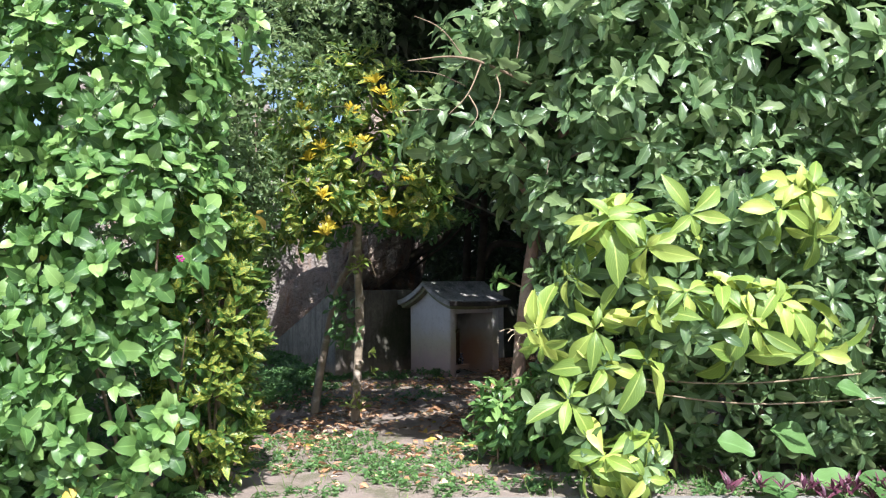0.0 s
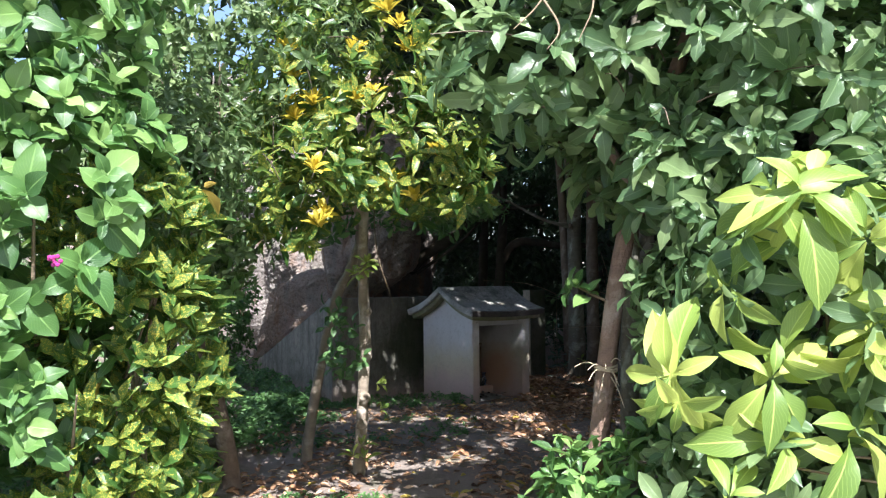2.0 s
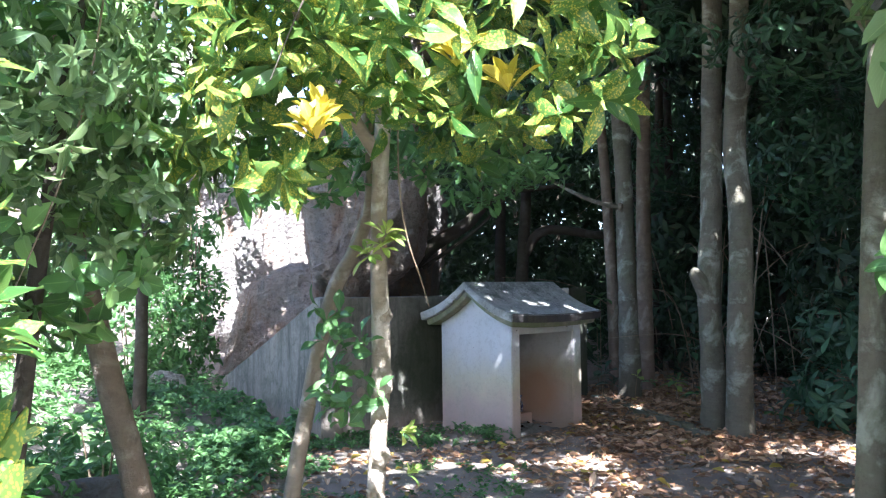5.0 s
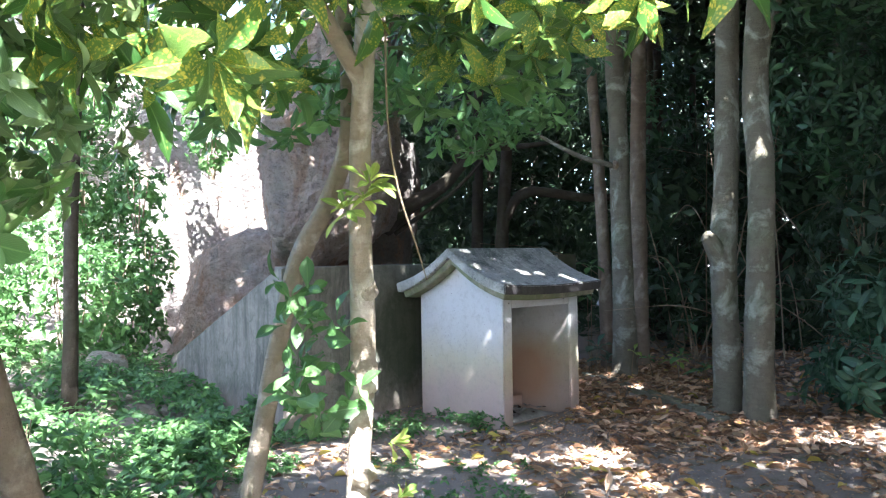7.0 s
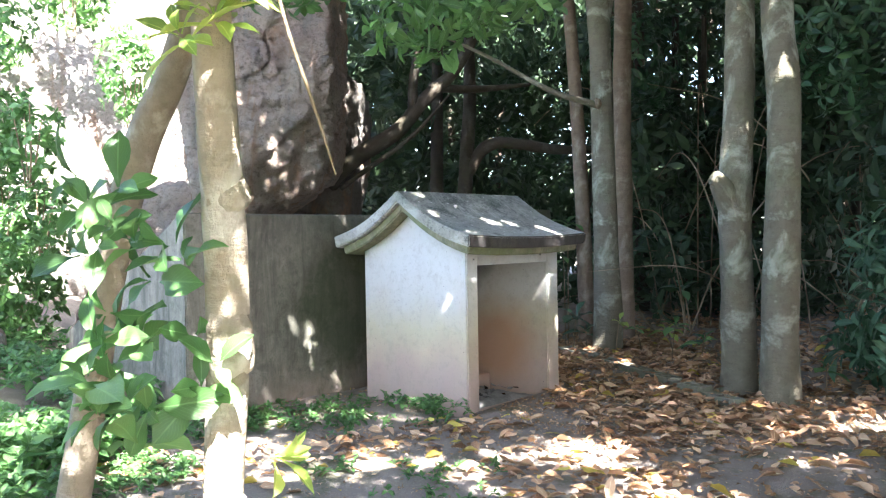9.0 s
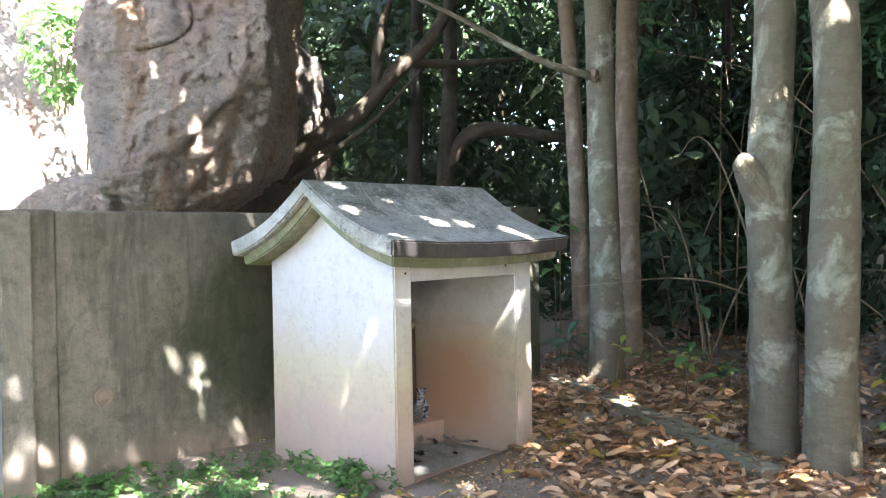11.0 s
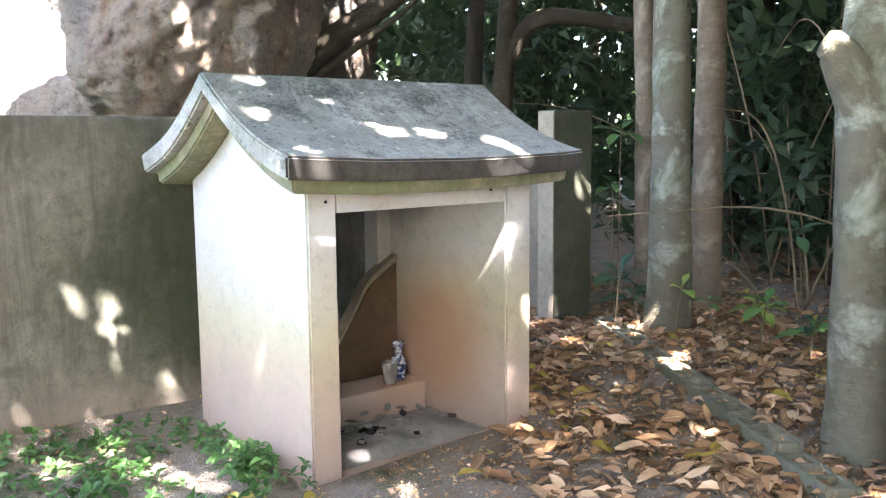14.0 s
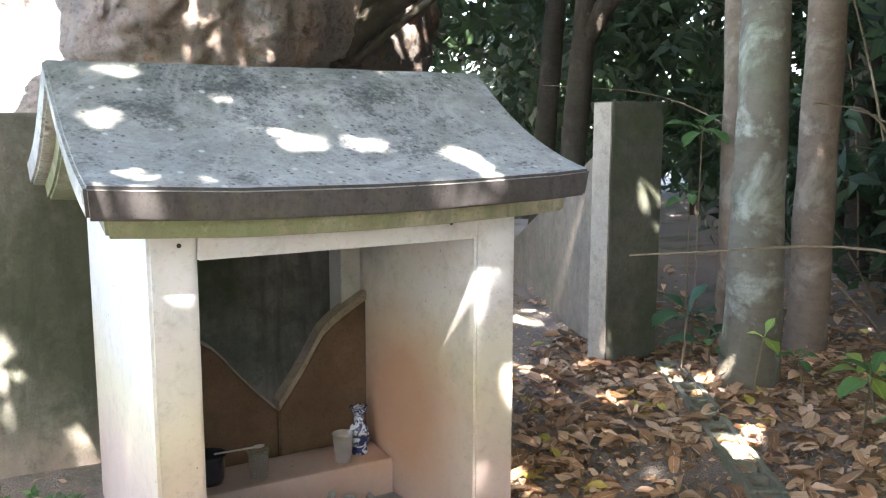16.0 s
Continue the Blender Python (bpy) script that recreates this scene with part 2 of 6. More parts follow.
def soil_mat(name):
    m = Mat(name, 0.95, 0.15)
    o = m.coord("Object")
    big = m.noise(0.8, o, 6, 0.65)
    fine = m.noise(30.0, o, 6, 0.75)
    grit = m.n("ShaderNodeTexVoronoi", Scale=110.0)
    m.link(o, grit.inputs["Vector"])
    col = m.mix(big, (0.175, 0.14, 0.118), (0.33, 0.28, 0.24))
    col = m.mix(m.math("MULTIPLY", m.mask(fine, 0.5, 0.65), 0.6), col, (0.3, 0.24, 0.18))
    col = m.mix(m.math("MULTIPLY", m.mask(m.noise(1.5, o, 6, 0.7), 0.53, 0.63), 0.55), col, (0.07, 0.09, 0.03))
    sep = m.t.nodes.new("ShaderNodeSeparateColor")
    m.link(grit.outputs["Color"], sep.inputs[0])
    col = m.mix(m.math("MULTIPLY", m.mask(sep.outputs[0], 0.86, 0.9), 0.5), col, (0.34, 0.29, 0.24))
    return m.out(col, m.math("ADD", fine, m.math("MULTIPLY", grit.outputs["Distance"], 0.5)), 0.8, 0.025)


M_HYD = leaf_mat("broad_leaf", (0.036, 0.09, 0.028), (0.08, 0.175, 0.045), (0.19, 0.31, 0.09), 0.36, thin=0.32)
M_VINE = leaf_mat("small_leaf", (0.04, 0.08, 0.03), (0.095, 0.16, 0.06), (0.21, 0.28, 0.12), 0.32, thin=0.4)
M_CROT = leaf_mat("speckled_leaf", (0.03, 0.085, 0.018), (0.06, 0.14, 0.03), (0.14, 0.22, 0.05), 0.32, spots=(0.58, 0.48, 0.07), amount=0.28, thin=0.42)
M_GOLD = leaf_mat("golden_leaf", (0.22, 0.2, 0.02), (0.46, 0.36, 0.03), (0.6, 0.47, 0.06), 0.36, thin=0.35)
M_LOBE = leaf_mat("lobed_leaf", (0.055, 0.11, 0.046), (0.11, 0.19, 0.08), (0.21, 0.29, 0.125), 0.28, thin=0.45, vein=0.3)
M_LIME = leaf_mat("young_leaf", (0.09, 0.17, 0.035), (0.21, 0.31, 0.06), (0.4, 0.46, 0.11), 0.42, thin=0.38, vein=0.35)
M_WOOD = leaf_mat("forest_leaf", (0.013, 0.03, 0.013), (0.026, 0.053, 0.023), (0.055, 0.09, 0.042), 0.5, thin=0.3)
M_HERB = leaf_mat("herb_leaf", (0.035, 0.085, 0.024), (0.068, 0.15, 0.042), (0.125, 0.235, 0.075), 0.45, thin=0.35)
M_GLOSS = leaf_mat("dark_glossy_leaf", (0.02, 0.055, 0.024), (0.034, 0.085, 0.036), (0.06, 0.125, 0.055), 0.28, thin=0.25)
M_SHADE = leaf_mat("shade_shrub_leaf", (0.035, 0.085, 0.048), (0.06, 0.13, 0.075), (0.10, 0.19, 0.11), 0.32, thin=0.3)
M_PURPLE = leaf_mat("purple_leaf", (0.05, 0.012, 0.03), (0.1, 0.025, 0.05), (0.13, 0.05, 0.07), 0.4, thin=0.2)
M_DRY = leaf_mat("dry_leaf", (0.11, 0.055, 0.03), (0.37, 0.19, 0.09), (0.60, 0.40, 0.26), 0.75, thin=0.12, vein=0.4)
M_DRYY = leaf_mat("yellowed_leaf", (0.35, 0.24, 0.05), (0.45, 0.33, 0.06), (0.5, 0.42, 0.1), 0.6, thin=0.2)
M_GRASS = leaf_mat("grass_blade", (0.05, 0.11, 0.02), (0.1, 0.19, 0.035), (0.2, 0.28, 0.07), 0.5, thin=0.35, vein=0.1)
M_BARK = bark_mat("grey_bark", (0.175, 0.155, 0.115), (0.36, 0.37, 0.31), (0.11, 0.135, 0.07))
M_BARK2 = bark_mat("brown_bark", (0.22, 0.165, 0.12), (0.36, 0.31, 0.25), (0.11, 0.10, 0.06), 0.6)
M_DARKBARK = bark_mat("dark_bark", (0.075, 0.06, 0.045), (0.14, 0.13, 0.11), (0.05, 0.06, 0.03), 0.3)
# blotchy bark made extra pale: sunlight on the trunk is put into the colour
M_SUNBARK = bark_mat("scarred_sunlit_bark", (0.34, 0.28, 0.21), (0.55, 0.5, 0.43), (0.2, 0.19, 0.12), 0.7)
M_PINKBARK = bark_mat("pinkish_bark", (0.3, 0.2, 0.15), (0.48, 0.4, 0.34), (0.2, 0.17, 0.11), 0.6)
M_TWIG = bark_mat("twig", (0.28, 0.21, 0.14), (0.4, 0.34, 0.26), (0.2, 0.17, 0.1), 0.3)
M_PLASTER = plaster_mat("whitewashed_plaster")
M_ROOF = concrete_mat("weathered_roof_cement", (0.38, 0.37, 0.335), (0.12, 0.12, 0.115), (0.13, 0.14, 0.12), 0.58, 0.2, 0.6)
M_EAVE = concrete_mat("mossy_eave_cement", (0.33, 0.30, 0.22), (0.10, 0.10, 0.07), (0.15, 0.18, 0.085), 0.40, 0.75, 0.0, 13.0)
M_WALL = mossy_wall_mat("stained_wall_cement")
M_DARKPOST = concrete_mat("green_black_cement", (0.11, 0.11, 0.085), (0.05, 0.05, 0.04), (0.045, 0.06, 0.025), 0.45, 0.5)
M_WING = concrete_mat("tan_wall_cement", (0.26, 0.21, 0.155), (0.12, 0.10, 0.08), (0.13, 0.14, 0.08), 0.55, 0.5)
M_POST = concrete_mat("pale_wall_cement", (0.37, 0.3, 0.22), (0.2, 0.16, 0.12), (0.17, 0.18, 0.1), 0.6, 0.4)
M_BLOCK = concrete_mat("mossy_block", (0.23, 0.215, 0.165), (0.12, 0.11, 0.08), (0.11, 0.14, 0.06), 0.44, 0.3)
M_PAVE = concrete_mat("paving_cement", (0.24, 0.235, 0.22), (0.22, 0.2, 0.18), (0.16, 0.17, 0.1), 0.62, 0.1)
M_BROWN = concrete_mat("browned_cement", (0.15, 0.095, 0.058), (0.08, 0.05, 0.03), (0.14, 0.09, 0.05), 0.6, 0.15)
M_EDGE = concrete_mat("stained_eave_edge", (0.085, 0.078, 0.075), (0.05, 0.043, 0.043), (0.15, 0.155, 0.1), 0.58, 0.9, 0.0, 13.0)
M_ASH = concrete_mat("ash", (0.23, 0.22, 0.21), (0.1, 0.1, 0.1), (0.3, 0.29, 0.28), 0.5, 0.0)
# the streaked limestone greyed and darkened: shade is put into the colour
M_SHADEROCK = rock_mat("shade_darkened_limestone", (0.15, 0.125, 0.105), (0.24, 0.21, 0.185), (0.18, 0.145, 0.125))
M_ROCK = rock_mat("pink_limestone", (0.47, 0.33, 0.255), (0.55, 0.45, 0.37), (0.50, 0.37, 0.315))
M_PALEROCK = rock_mat("pale_limestone", (0.40, 0.35, 0.30), (0.48, 0.43, 0.38), (0.42, 0.36, 0.33))
M_SOIL = soil_mat("leaf_mould_soil")


def plain(name, col, rough, spec=0.5, trans=0.0, alpha=1.0):
    m = Mat(name, rough, spec)
    m.b.inputs["Transmission Weight"].default_value = trans
    m.b.inputs["Alpha"].default_value = alpha
    k = m.noise(30.0, m.coord("Object"), 4)
    return m.out(m.mix(m.math("MULTIPLY", k, 0.5), col, tuple(c * 0.7 for c in col)), k, 0.1, 0.002)


M_CUP = plain("clear_plastic", (0.9, 0.9, 0.9), 0.12, 0.5, 0.75, 0.55)
M_POT = plain("dark_glaze", (0.02, 0.02, 0.025), 0.2)
M_STEEL = Mat("dull_steel", 0.3, 0.5, 1.0).m
M_STEEL.node_tree.nodes["Principled BSDF"].inputs["Base Color"].default_value = (0.6, 0.6, 0.58, 1)
M_ROPE = plain("raffia_string", (0.55, 0.45, 0.3), 0.8)
M_PINKF = plain("magenta_petal", (0.35, 0.03, 0.18), 0.5)


def vase_mat():
    m = Mat("blue_and_white_glaze", 0.2, 0.5)
    o = m.coord("Object")
    k = m.math("ADD", m.noise(45.0, o, 3, 0.5, 1.5), m.math("MULTIPLY", m.noise(20.0, m.coord("Object", (1, 1, 3)), 2), 0.4))
    return m.out(m.mix(m.mask(k, 0.68, 0.76), (0.028, 0.034, 0.10), (0.42, 0.43, 0.48)))


M_VASE = vase_mat()


# ---- building tools ----
rng = np.random.default_rng(7)


def thing(name, label, category, at=(0, 0, 0), turn=0.0, group=""):
    e = new(name)
    e.empty_display_size = 0.1
    e.matrix_world = pose(*at, 0, 0, turn)
    return tagged(e, label, category, group)


def part(name, bm, material, parent=None, label="", smooth=False):
    me = bpy.data.meshes.new(name)
    bm.to_mesh(me)
    bm.free()
    return dress(name, me, material, parent, label, smooth)


def dress(name, me, material, parent=None, label="", smooth=False):
    me.materials.append(material)
    if smooth:
        me.polygons.foreach_set("use_smooth", np.ones(len(me.polygons), bool))
    ob = new(name, me)
    if parent is not None:
        ob.parent = parent
    return tagged(ob, label)


def raw(name, v, f, uv=None):
    """A mesh from arrays: vertices, quads or triangles, and a place on the leaf for each vertex."""
    me = bpy.data.meshes.new(name)
    v, f = np.asarray(v, np.float32), np.asarray(f, np.int32)
    k = f.shape[1]
    me.vertices.add(len(v))
    me.vertices.foreach_set("co", v.ravel())
    me.loops.add(f.size)
    me.loops.foreach_set("vertex_index", f.ravel())
    me.polygons.add(len(f))
    me.polygons.foreach_set("loop_start", np.arange(0, f.size, k, dtype=np.int32))
    me.polygons.foreach_set("loop_total", np.full(len(f), k, np.int32))
    if uv is not None:
        layer = me.uv_layers.new(name="UVMap")
        layer.data.foreach_set("uv", np.asarray(uv, np.float32)[f.ravel()].ravel())
    me.update(calc_edges=True)
    return me


def unit(a):
    return a / np.maximum(np.linalg.norm(a, axis=-1, keepdims=True), 1e-9)


OUTLINE = {                      # half width along the leaf
    "ovate": lambda s: np.sin(np.pi * s ** 0.85) ** 0.68,
    "lance": lambda s: np.sin(np.pi * s ** 0.95) ** 1.1,
    "obovate": lambda s: np.sin(np.pi * s ** 1.6) ** 0.8,
    "lobed": lambda s: np.sin(np.pi * s ** 1.25) ** 0.75 * (1 + 0.22 * np.sin(17 * s + 0.6)),
    "blade": lambda s: (1 - s) ** 0.6,
}


def leaf_arrays(pos, way, face, length, width, kind="ovate", steps=4, fold=0.22, droop=0.35, curl=0.0):
    """Leaves at pos that point along way and turn their upper side to face."""
    n = len(pos)
    way = unit(way)
    side = unit(np.cross(way, face))
    nor = np.cross(side, way)
    s = np.linspace(0, 1, steps + 1)
    w = OUTLINE[kind](np.clip(s, 0.02, 0.985))
    w[0], w[-1] = (0.06, 0.03) if kind != "blade" else (1.0, 0.05)
    length, width = np.broadcast_to(length, n)[:, None], np.broadcast_to(width, n)[:, None]
    dr = (droop * (0.4 + 1.2 * rng.random((n, 1))))
    wav = rng.random((n, 1)) * 6.3
    cols = []
    sides = (-1, 0, 1) if steps > 2 else (-1, 1)
    k = len(sides)
    for c in sides:
        a = length * s
        h = -dr * length * s ** 2 + abs(c) * fold * width * w + c * 0.07 * width * np.sin(wav + 9 * s) + curl * abs(c) * width * np.sin(3 * s + wav)
        b = 0.5 * c * width * w * (1 + (0.12 if kind == "lobed" else 0.04) * np.sin(wav * 3 + 14 * s + c))
        cols.append(pos[:, None, :] + a[..., None] * way[:, None] + b[..., None] * side[:, None] + h[..., None] * nor[:, None])
    v = np.stack(cols, 2).reshape(n, -1, 3)
    m = v.shape[1]
    f = []
    for i in range(steps):
        for c in range(k - 1):
            q = k * i + c
            f.append((q, q + 1, q + k + 1, q + k))
    f = (np.array(f)[None] + (np.arange(n) * m)[:, None, None]).reshape(-1, 4)
    uv = np.stack([np.tile(np.linspace(0, 1, k), steps + 1), np.repeat(s, k)], 1)
    return v.reshape(-1, 3), f, np.tile(uv, (n, 1))


def rosettes(at, axis, count, length, width, lean=(0.5, 1.25), spread=0.35):
    """Leaves whorled about shoot tips: base, way, upper side, length, width of each."""
    n = len(at)
    axis = unit(axis)
    helper = np.where(np.abs(axis[:, 2:3]) < 0.9, [[0, 0, 1.0]], [[1.0, 0, 0]])
    e1 = unit(np.cross(axis, helper))
    e2 = np.cross(axis, e1)
    k = np.arange(count)
    az = 2.4 * k[None] + rng.random((n, 1)) * 6.3 + rng.normal(0, 0.25, (n, count))
    tilt = lean[0] + (lean[1] - lean[0]) * (k[None] / max(1, count - 1)) + rng.normal(0, 0.15, (n, count))
    rad = np.cos(az)[..., None] * e1[:, None] + np.sin(az)[..., None] * e2[:, None]
    way = np.cos(tilt)[..., None] * axis[:, None] + np.sin(tilt)[..., None] * rad
    face = np.sin(tilt)[..., None] * axis[:, None] - np.cos(tilt)[..., None] * rad + 1e-3
    L = length * (0.6 + 0.4 * k / max(1, count - 1))[None] * rng.uniform(1 - spread, 1 + spread, (n, count))
    base = at[:, None] - axis[:, None] * (0.25 * L * k / max(1, count))[..., None] + 0.05 * L[..., None] * rad
    return base.reshape(-1, 3), way.reshape(-1, 3), face.reshape(-1, 3), L.ravel(), (L * width / length).ravel()


def blobs(shapes, density, depth=0.25, up=0.35, keep=None):
    """Shoot tips over the skin of overlapping ellipsoids (centre, radii), some deeper in."""
    P, A = [], []
    for c, r in shapes:
        c, r = np.array(c, float), np.array(r, float)
        area = 4 * np.pi * ((r[0] * r[1]) ** 1.6 + (r[0] * r[2]) ** 1.6 + (r[1] * r[2]) ** 1.6) ** (1 / 1.6) / 3 ** (1 / 1.6)
        n = int(density * area)
        d = unit(rng.normal(size=(n, 3)))
        lump = np.array([noise.noise(Vector(x * 2.2 + c)) for x in d])[:, None]
        P.append(c + d * r * (1 + 0.22 * lump) * (1 - depth * rng.random((n, 1)) ** 1.7))
        A.append(unit(unit(d / r) + [0, 0, up] + rng.normal(0, 0.35, (n, 3))))
    P, A = np.concatenate(P), np.concatenate(A)
    ok = P[:, 2] > 0.03
    for i, (c, r) in enumerate(shapes):
        ok &= (((P - c) / np.array(r)) ** 2).sum(1) > 0.42
    if keep is not None:
        ok &= keep(P)
    ok &= clear_of_path(P)
    return P[ok], A[ok]


LANE = np.array([(0, -3), (0, 0), (-0.7, 4.4), (-0.82, 6.2), (-0.8, 7), (-0.4, 8.7), (0.4, 9.7), (1.3, 11.7)], float)


def clear_of_path(P, gap=0.5, height=2.05):
    """True where a point leaves the footpath free."""
    best = np.full(len(P), 9.0)
    for a, b in zip(LANE[:-1], LANE[1:]):
        t = np.clip(((P[:, :2] - a) @ (b - a)) / ((b - a) @ (b - a)), 0, 1)
        best = np.minimum(best, np.linalg.norm(P[:, :2] - a - t[:, None] * (b - a), axis=1))
    return (best > gap) | (P[:, 2] > height)


def hut_point(x, y, z):
    return HUT_AT + np.array([[math.cos(radians(43)), -math.sin(radians(43)), 0], [math.sin(radians(43)), math.cos(radians(43)), 0], [0, 0, 1.0]]) @ (x, y, z)


# small gaps in the high crowns, each named by the sun fleck that it lets fall and its breadth
HUT_AT = np.array((0.18, 14.03, 0.0))
FLECKS = [(*hut_point(x, 0.765, z), r) for x, z, r in ((-1.12, 0.78, 0.13), (-1.15, 0.9, 0.1), (-0.74, 0.6, 0.14), (-0.8, 0.45, 0.13), (-0.85, 0.58, 0.1), (-0.79, 0.26, 0.1), (-0.56, 0.16, 0.12), (-1.57, 0.22, 0.07), (-0.44, 1.37, 0.12), (-0.97, 0.6, 0.1), (-0.62, 0.5, 0.1))]
FLECKS += [(*hut_point(-0.535, -0.09 - 0.06 * i, 0.48 + 0.08 * i), 0.085) for i in range(5)]
FLECKS += [(*hut_point(x, -0.465, z), r) for x, z, r in ((-0.44, 0.97, 0.1), (0.45, 0.98, 0.1), (-0.33, 0.25, 0.09))]
FLECKS += [(*hut_point(x, y, z), r) for x, y, z, r in ((-0.58, -0.25, 1.4, 0.12), (-0.57, -0.55, 1.24, 0.13), (-0.1, -0.38, 1.32, 0.12), (0.1, -0.38, 1.32, 0.12), (0.33, -0.45, 1.28, 0.15), (0.42, -0.47, 1.27, 0.13), (-0.5, -0.03, 1.51, 0.12), (0.3, -0.02, 1.52, 0.1), (-0.62, -0.6, 1.2, 0.1), (-0.4, -0.6, 1.2, 0.1), (0.0, -0.2, 1.42, 0.09))]
FLECKS += [(x, y, 0.05, r) for x, y, r in ((-0.8, 13.66, 0.18), (-0.6, 13.5, 0.15), (-0.9, 13.45, 0.16), (0.66, 13.78, 0.12), (1.14, 15.4, 0.15), (1.94, 15.2, 0.2), (1.75, 15.15, 0.2), (1.66, 14.95, 0.2), (0.43, 13.3, 0.1), (-0.6, 12.35, 0.16), (0.53, 11.3, 0.2), (0.7, 11.2, 0.16), (1.0, 12.6, 0.1), (1.6, 12.9, 0.12), (1.9, 12.6, 0.12), (-1.2, 12.9, 0.14))]
FLECKS += [(-0.97 + 0.02 * i, 9.84, 0.62 + 0.11 * i, 0.2) for i in range(9)]


def under_gap(P, grow):
    """True where a leaf would close one of the gaps."""
    shut = np.zeros(len(P), bool)
    for x, y, z, r in FLECKS:
        d = P - (x, y, z)
        shut |= np.linalg.norm(d - np.outer(d @ np.array(sd), np.array(sd)), axis=1) < r * 0.3 + grow
    return shut & (P[:, 2] > 1.95)


def foliage(name, parent, tips, axes, count, length, width, material, kind="ovate", steps=4, lean=(0.5, 1.25), fold=0.22, droop=0.35, label="", stuff=False):
    p, w, fc, L, W = rosettes(tips, axes, count, length, width, lean)
    ok = clear_of_path(p + w * L[:, None] * 0.6 + np.array(parent.location), 0.34)
    if len(tips) > 3:
        ok &= ~under_gap(p + w * L[:, None] * 0.5 + np.array(parent.location), 0.13 * length)
    v, f, uv = leaf_arrays(p[ok], w[ok], fc[ok], L[ok], W[ok], kind, steps, fold, droop)
    ob = dress(name, raw(name, v, f, uv), material, parent, label, True)
    if stuff:
        tagged(ob, kind="stuff")
    return ob


def single_leaves(parent, tips, axes, count, length, width, material, kind, most, lean=(0.5, 1.25), name="leaf", fold=0.22, droop=0.35, steps=8):
    """Leaves that can be told apart, each an object of its own on one of six shared meshes."""
    shapes = []
    for i in range(6):
        v, f, uv = leaf_arrays(np.zeros((1, 3)), np.array([[0, 1.0, 0]]), np.array([[0, 0, 1.0]]), 1.0, width / length * rng.uniform(0.85, 1.15), kind, steps, fold, droop)
        me = raw(name, v, f, uv)
        me.materials.append(material)
        me.polygons.foreach_set("use_smooth", np.ones(len(me.polygons), bool))
        shapes.append(me)
    p, w, fc, L, W = rosettes(tips, axes, count, length, width, lean)
    ok = np.flatnonzero(clear_of_path(p + w * L[:, None] * 0.6 + np.array(parent.location), 0.34) & ~under_gap(p + w * L[:, None] * 0.5 + np.array(parent.location), 0.13 * length))[:most]
    for i in ok:
        y = Vector(w[i]).normalized()
        x = y.cross(Vector(fc[i])).normalized()
        z = x.cross(y)
        m = Matrix((x, y, z)).transposed().to_4x4()
        ob = new(name, shapes[i % 6])
        ob.parent = parent
        ob.matrix_basis = Matrix.Translation(p[i]) @ m @ Matrix.Scale(L[i], 4)


def tube(points, radii, sides=10, rough=0.06, seed=0, smooth=3):
    """A limb along points, tapering through radii, with an uneven skin and closed ends."""
    pts, rad = np.array(points, float), np.array(radii, float)
    for _ in range(smooth):                       # corner cutting
        q = np.repeat(pts, 2, 0)
        r = np.repeat(rad, 2)
        q[1:-1:2], q[2:-1:2] = pts[:-1] * 0.75 + pts[1:] * 0.25, pts[:-1] * 0.25 + pts[1:] * 0.75
        r[1:-1:2], r[2:-1:2] = rad[:-1] * 0.75 + rad[1:] * 0.25, rad[:-1] * 0.25 + rad[1:] * 0.75
        pts, rad = q, r
    n = len(pts)
    tan = unit(np.gradient(pts, axis=0) + 1e-9)
    ref = np.array([1.0, 0.13, 0.07]) if abs(tan[0][0]) < 0.8 else np.array([0.1, 1.0, 0.1])
    a = np.linspace(0, 2 * np.pi, sides, endpoint=False)
    v = []
    for i in range(n):
        e1 = unit(np.cross(tan[i], ref))
        e2 = np.cross(tan[i], e1)
        for t in a:
            d = math.cos(t) * e1 + math.sin(t) * e2
            k = noise.noise(Vector((d * 1.3 + pts[i] * 2.5 + seed))) + 0.5 * noise.noise(Vector(d * 3 + pts[i] * 9 + seed))
            v.append(pts[i] + d * rad[i] * (1 + rough * 2 * k))
    v = np.array(v + [pts[0], pts[-1]])
    f = []
    for i in range(n - 1):
        for j in range(sides):
            k = (j + 1) % sides
            f.append((i * sides + j, i * sides + k, (i + 1) * sides + k, (i + 1) * sides + j))
    for j in range(sides):
        k = (j + 1) % sides
        f.append((n * sides, k, j, j))
        f.append((n * sides + 1, (n - 1) * sides + j, (n - 1) * sides + k, (n - 1) * sides + k))
    return v, np.array(f)


def limb(name, parent, points, radii, material, label="", sides=10, rough=0.06, seed=0):
    v, f = tube(points, radii, sides, rough, seed)
    bm = bmesh.new()
    vs = [bm.verts.new(p) for p in v]
    for q in f:
        q = list(dict.fromkeys(q.tolist()))
        bm.faces.new([vs[i] for i in q])
    bmesh.ops.recalc_face_normals(bm, faces=bm.faces)
    return part(name, bm, material, parent, label, True)


def box(bm, x0, x1, y0, y1, z0, z1, bevel=0.0):
    g = bmesh.ops.create_cube(bm, size=1.0, matrix=Matrix.Translation(((x0 + x1) / 2, (y0 + y1) / 2, (z0 + z1) / 2)) @ Matrix.Diagonal((x1 - x0, y1 - y0, z1 - z0, 1)))
    if bevel:
        edges = list({e for v in g["verts"] for e in v.link_edges})
        bmesh.ops.bevel(bm, geom=edges, offset=bevel, segments=2, affect="EDGES", profile=0.6)


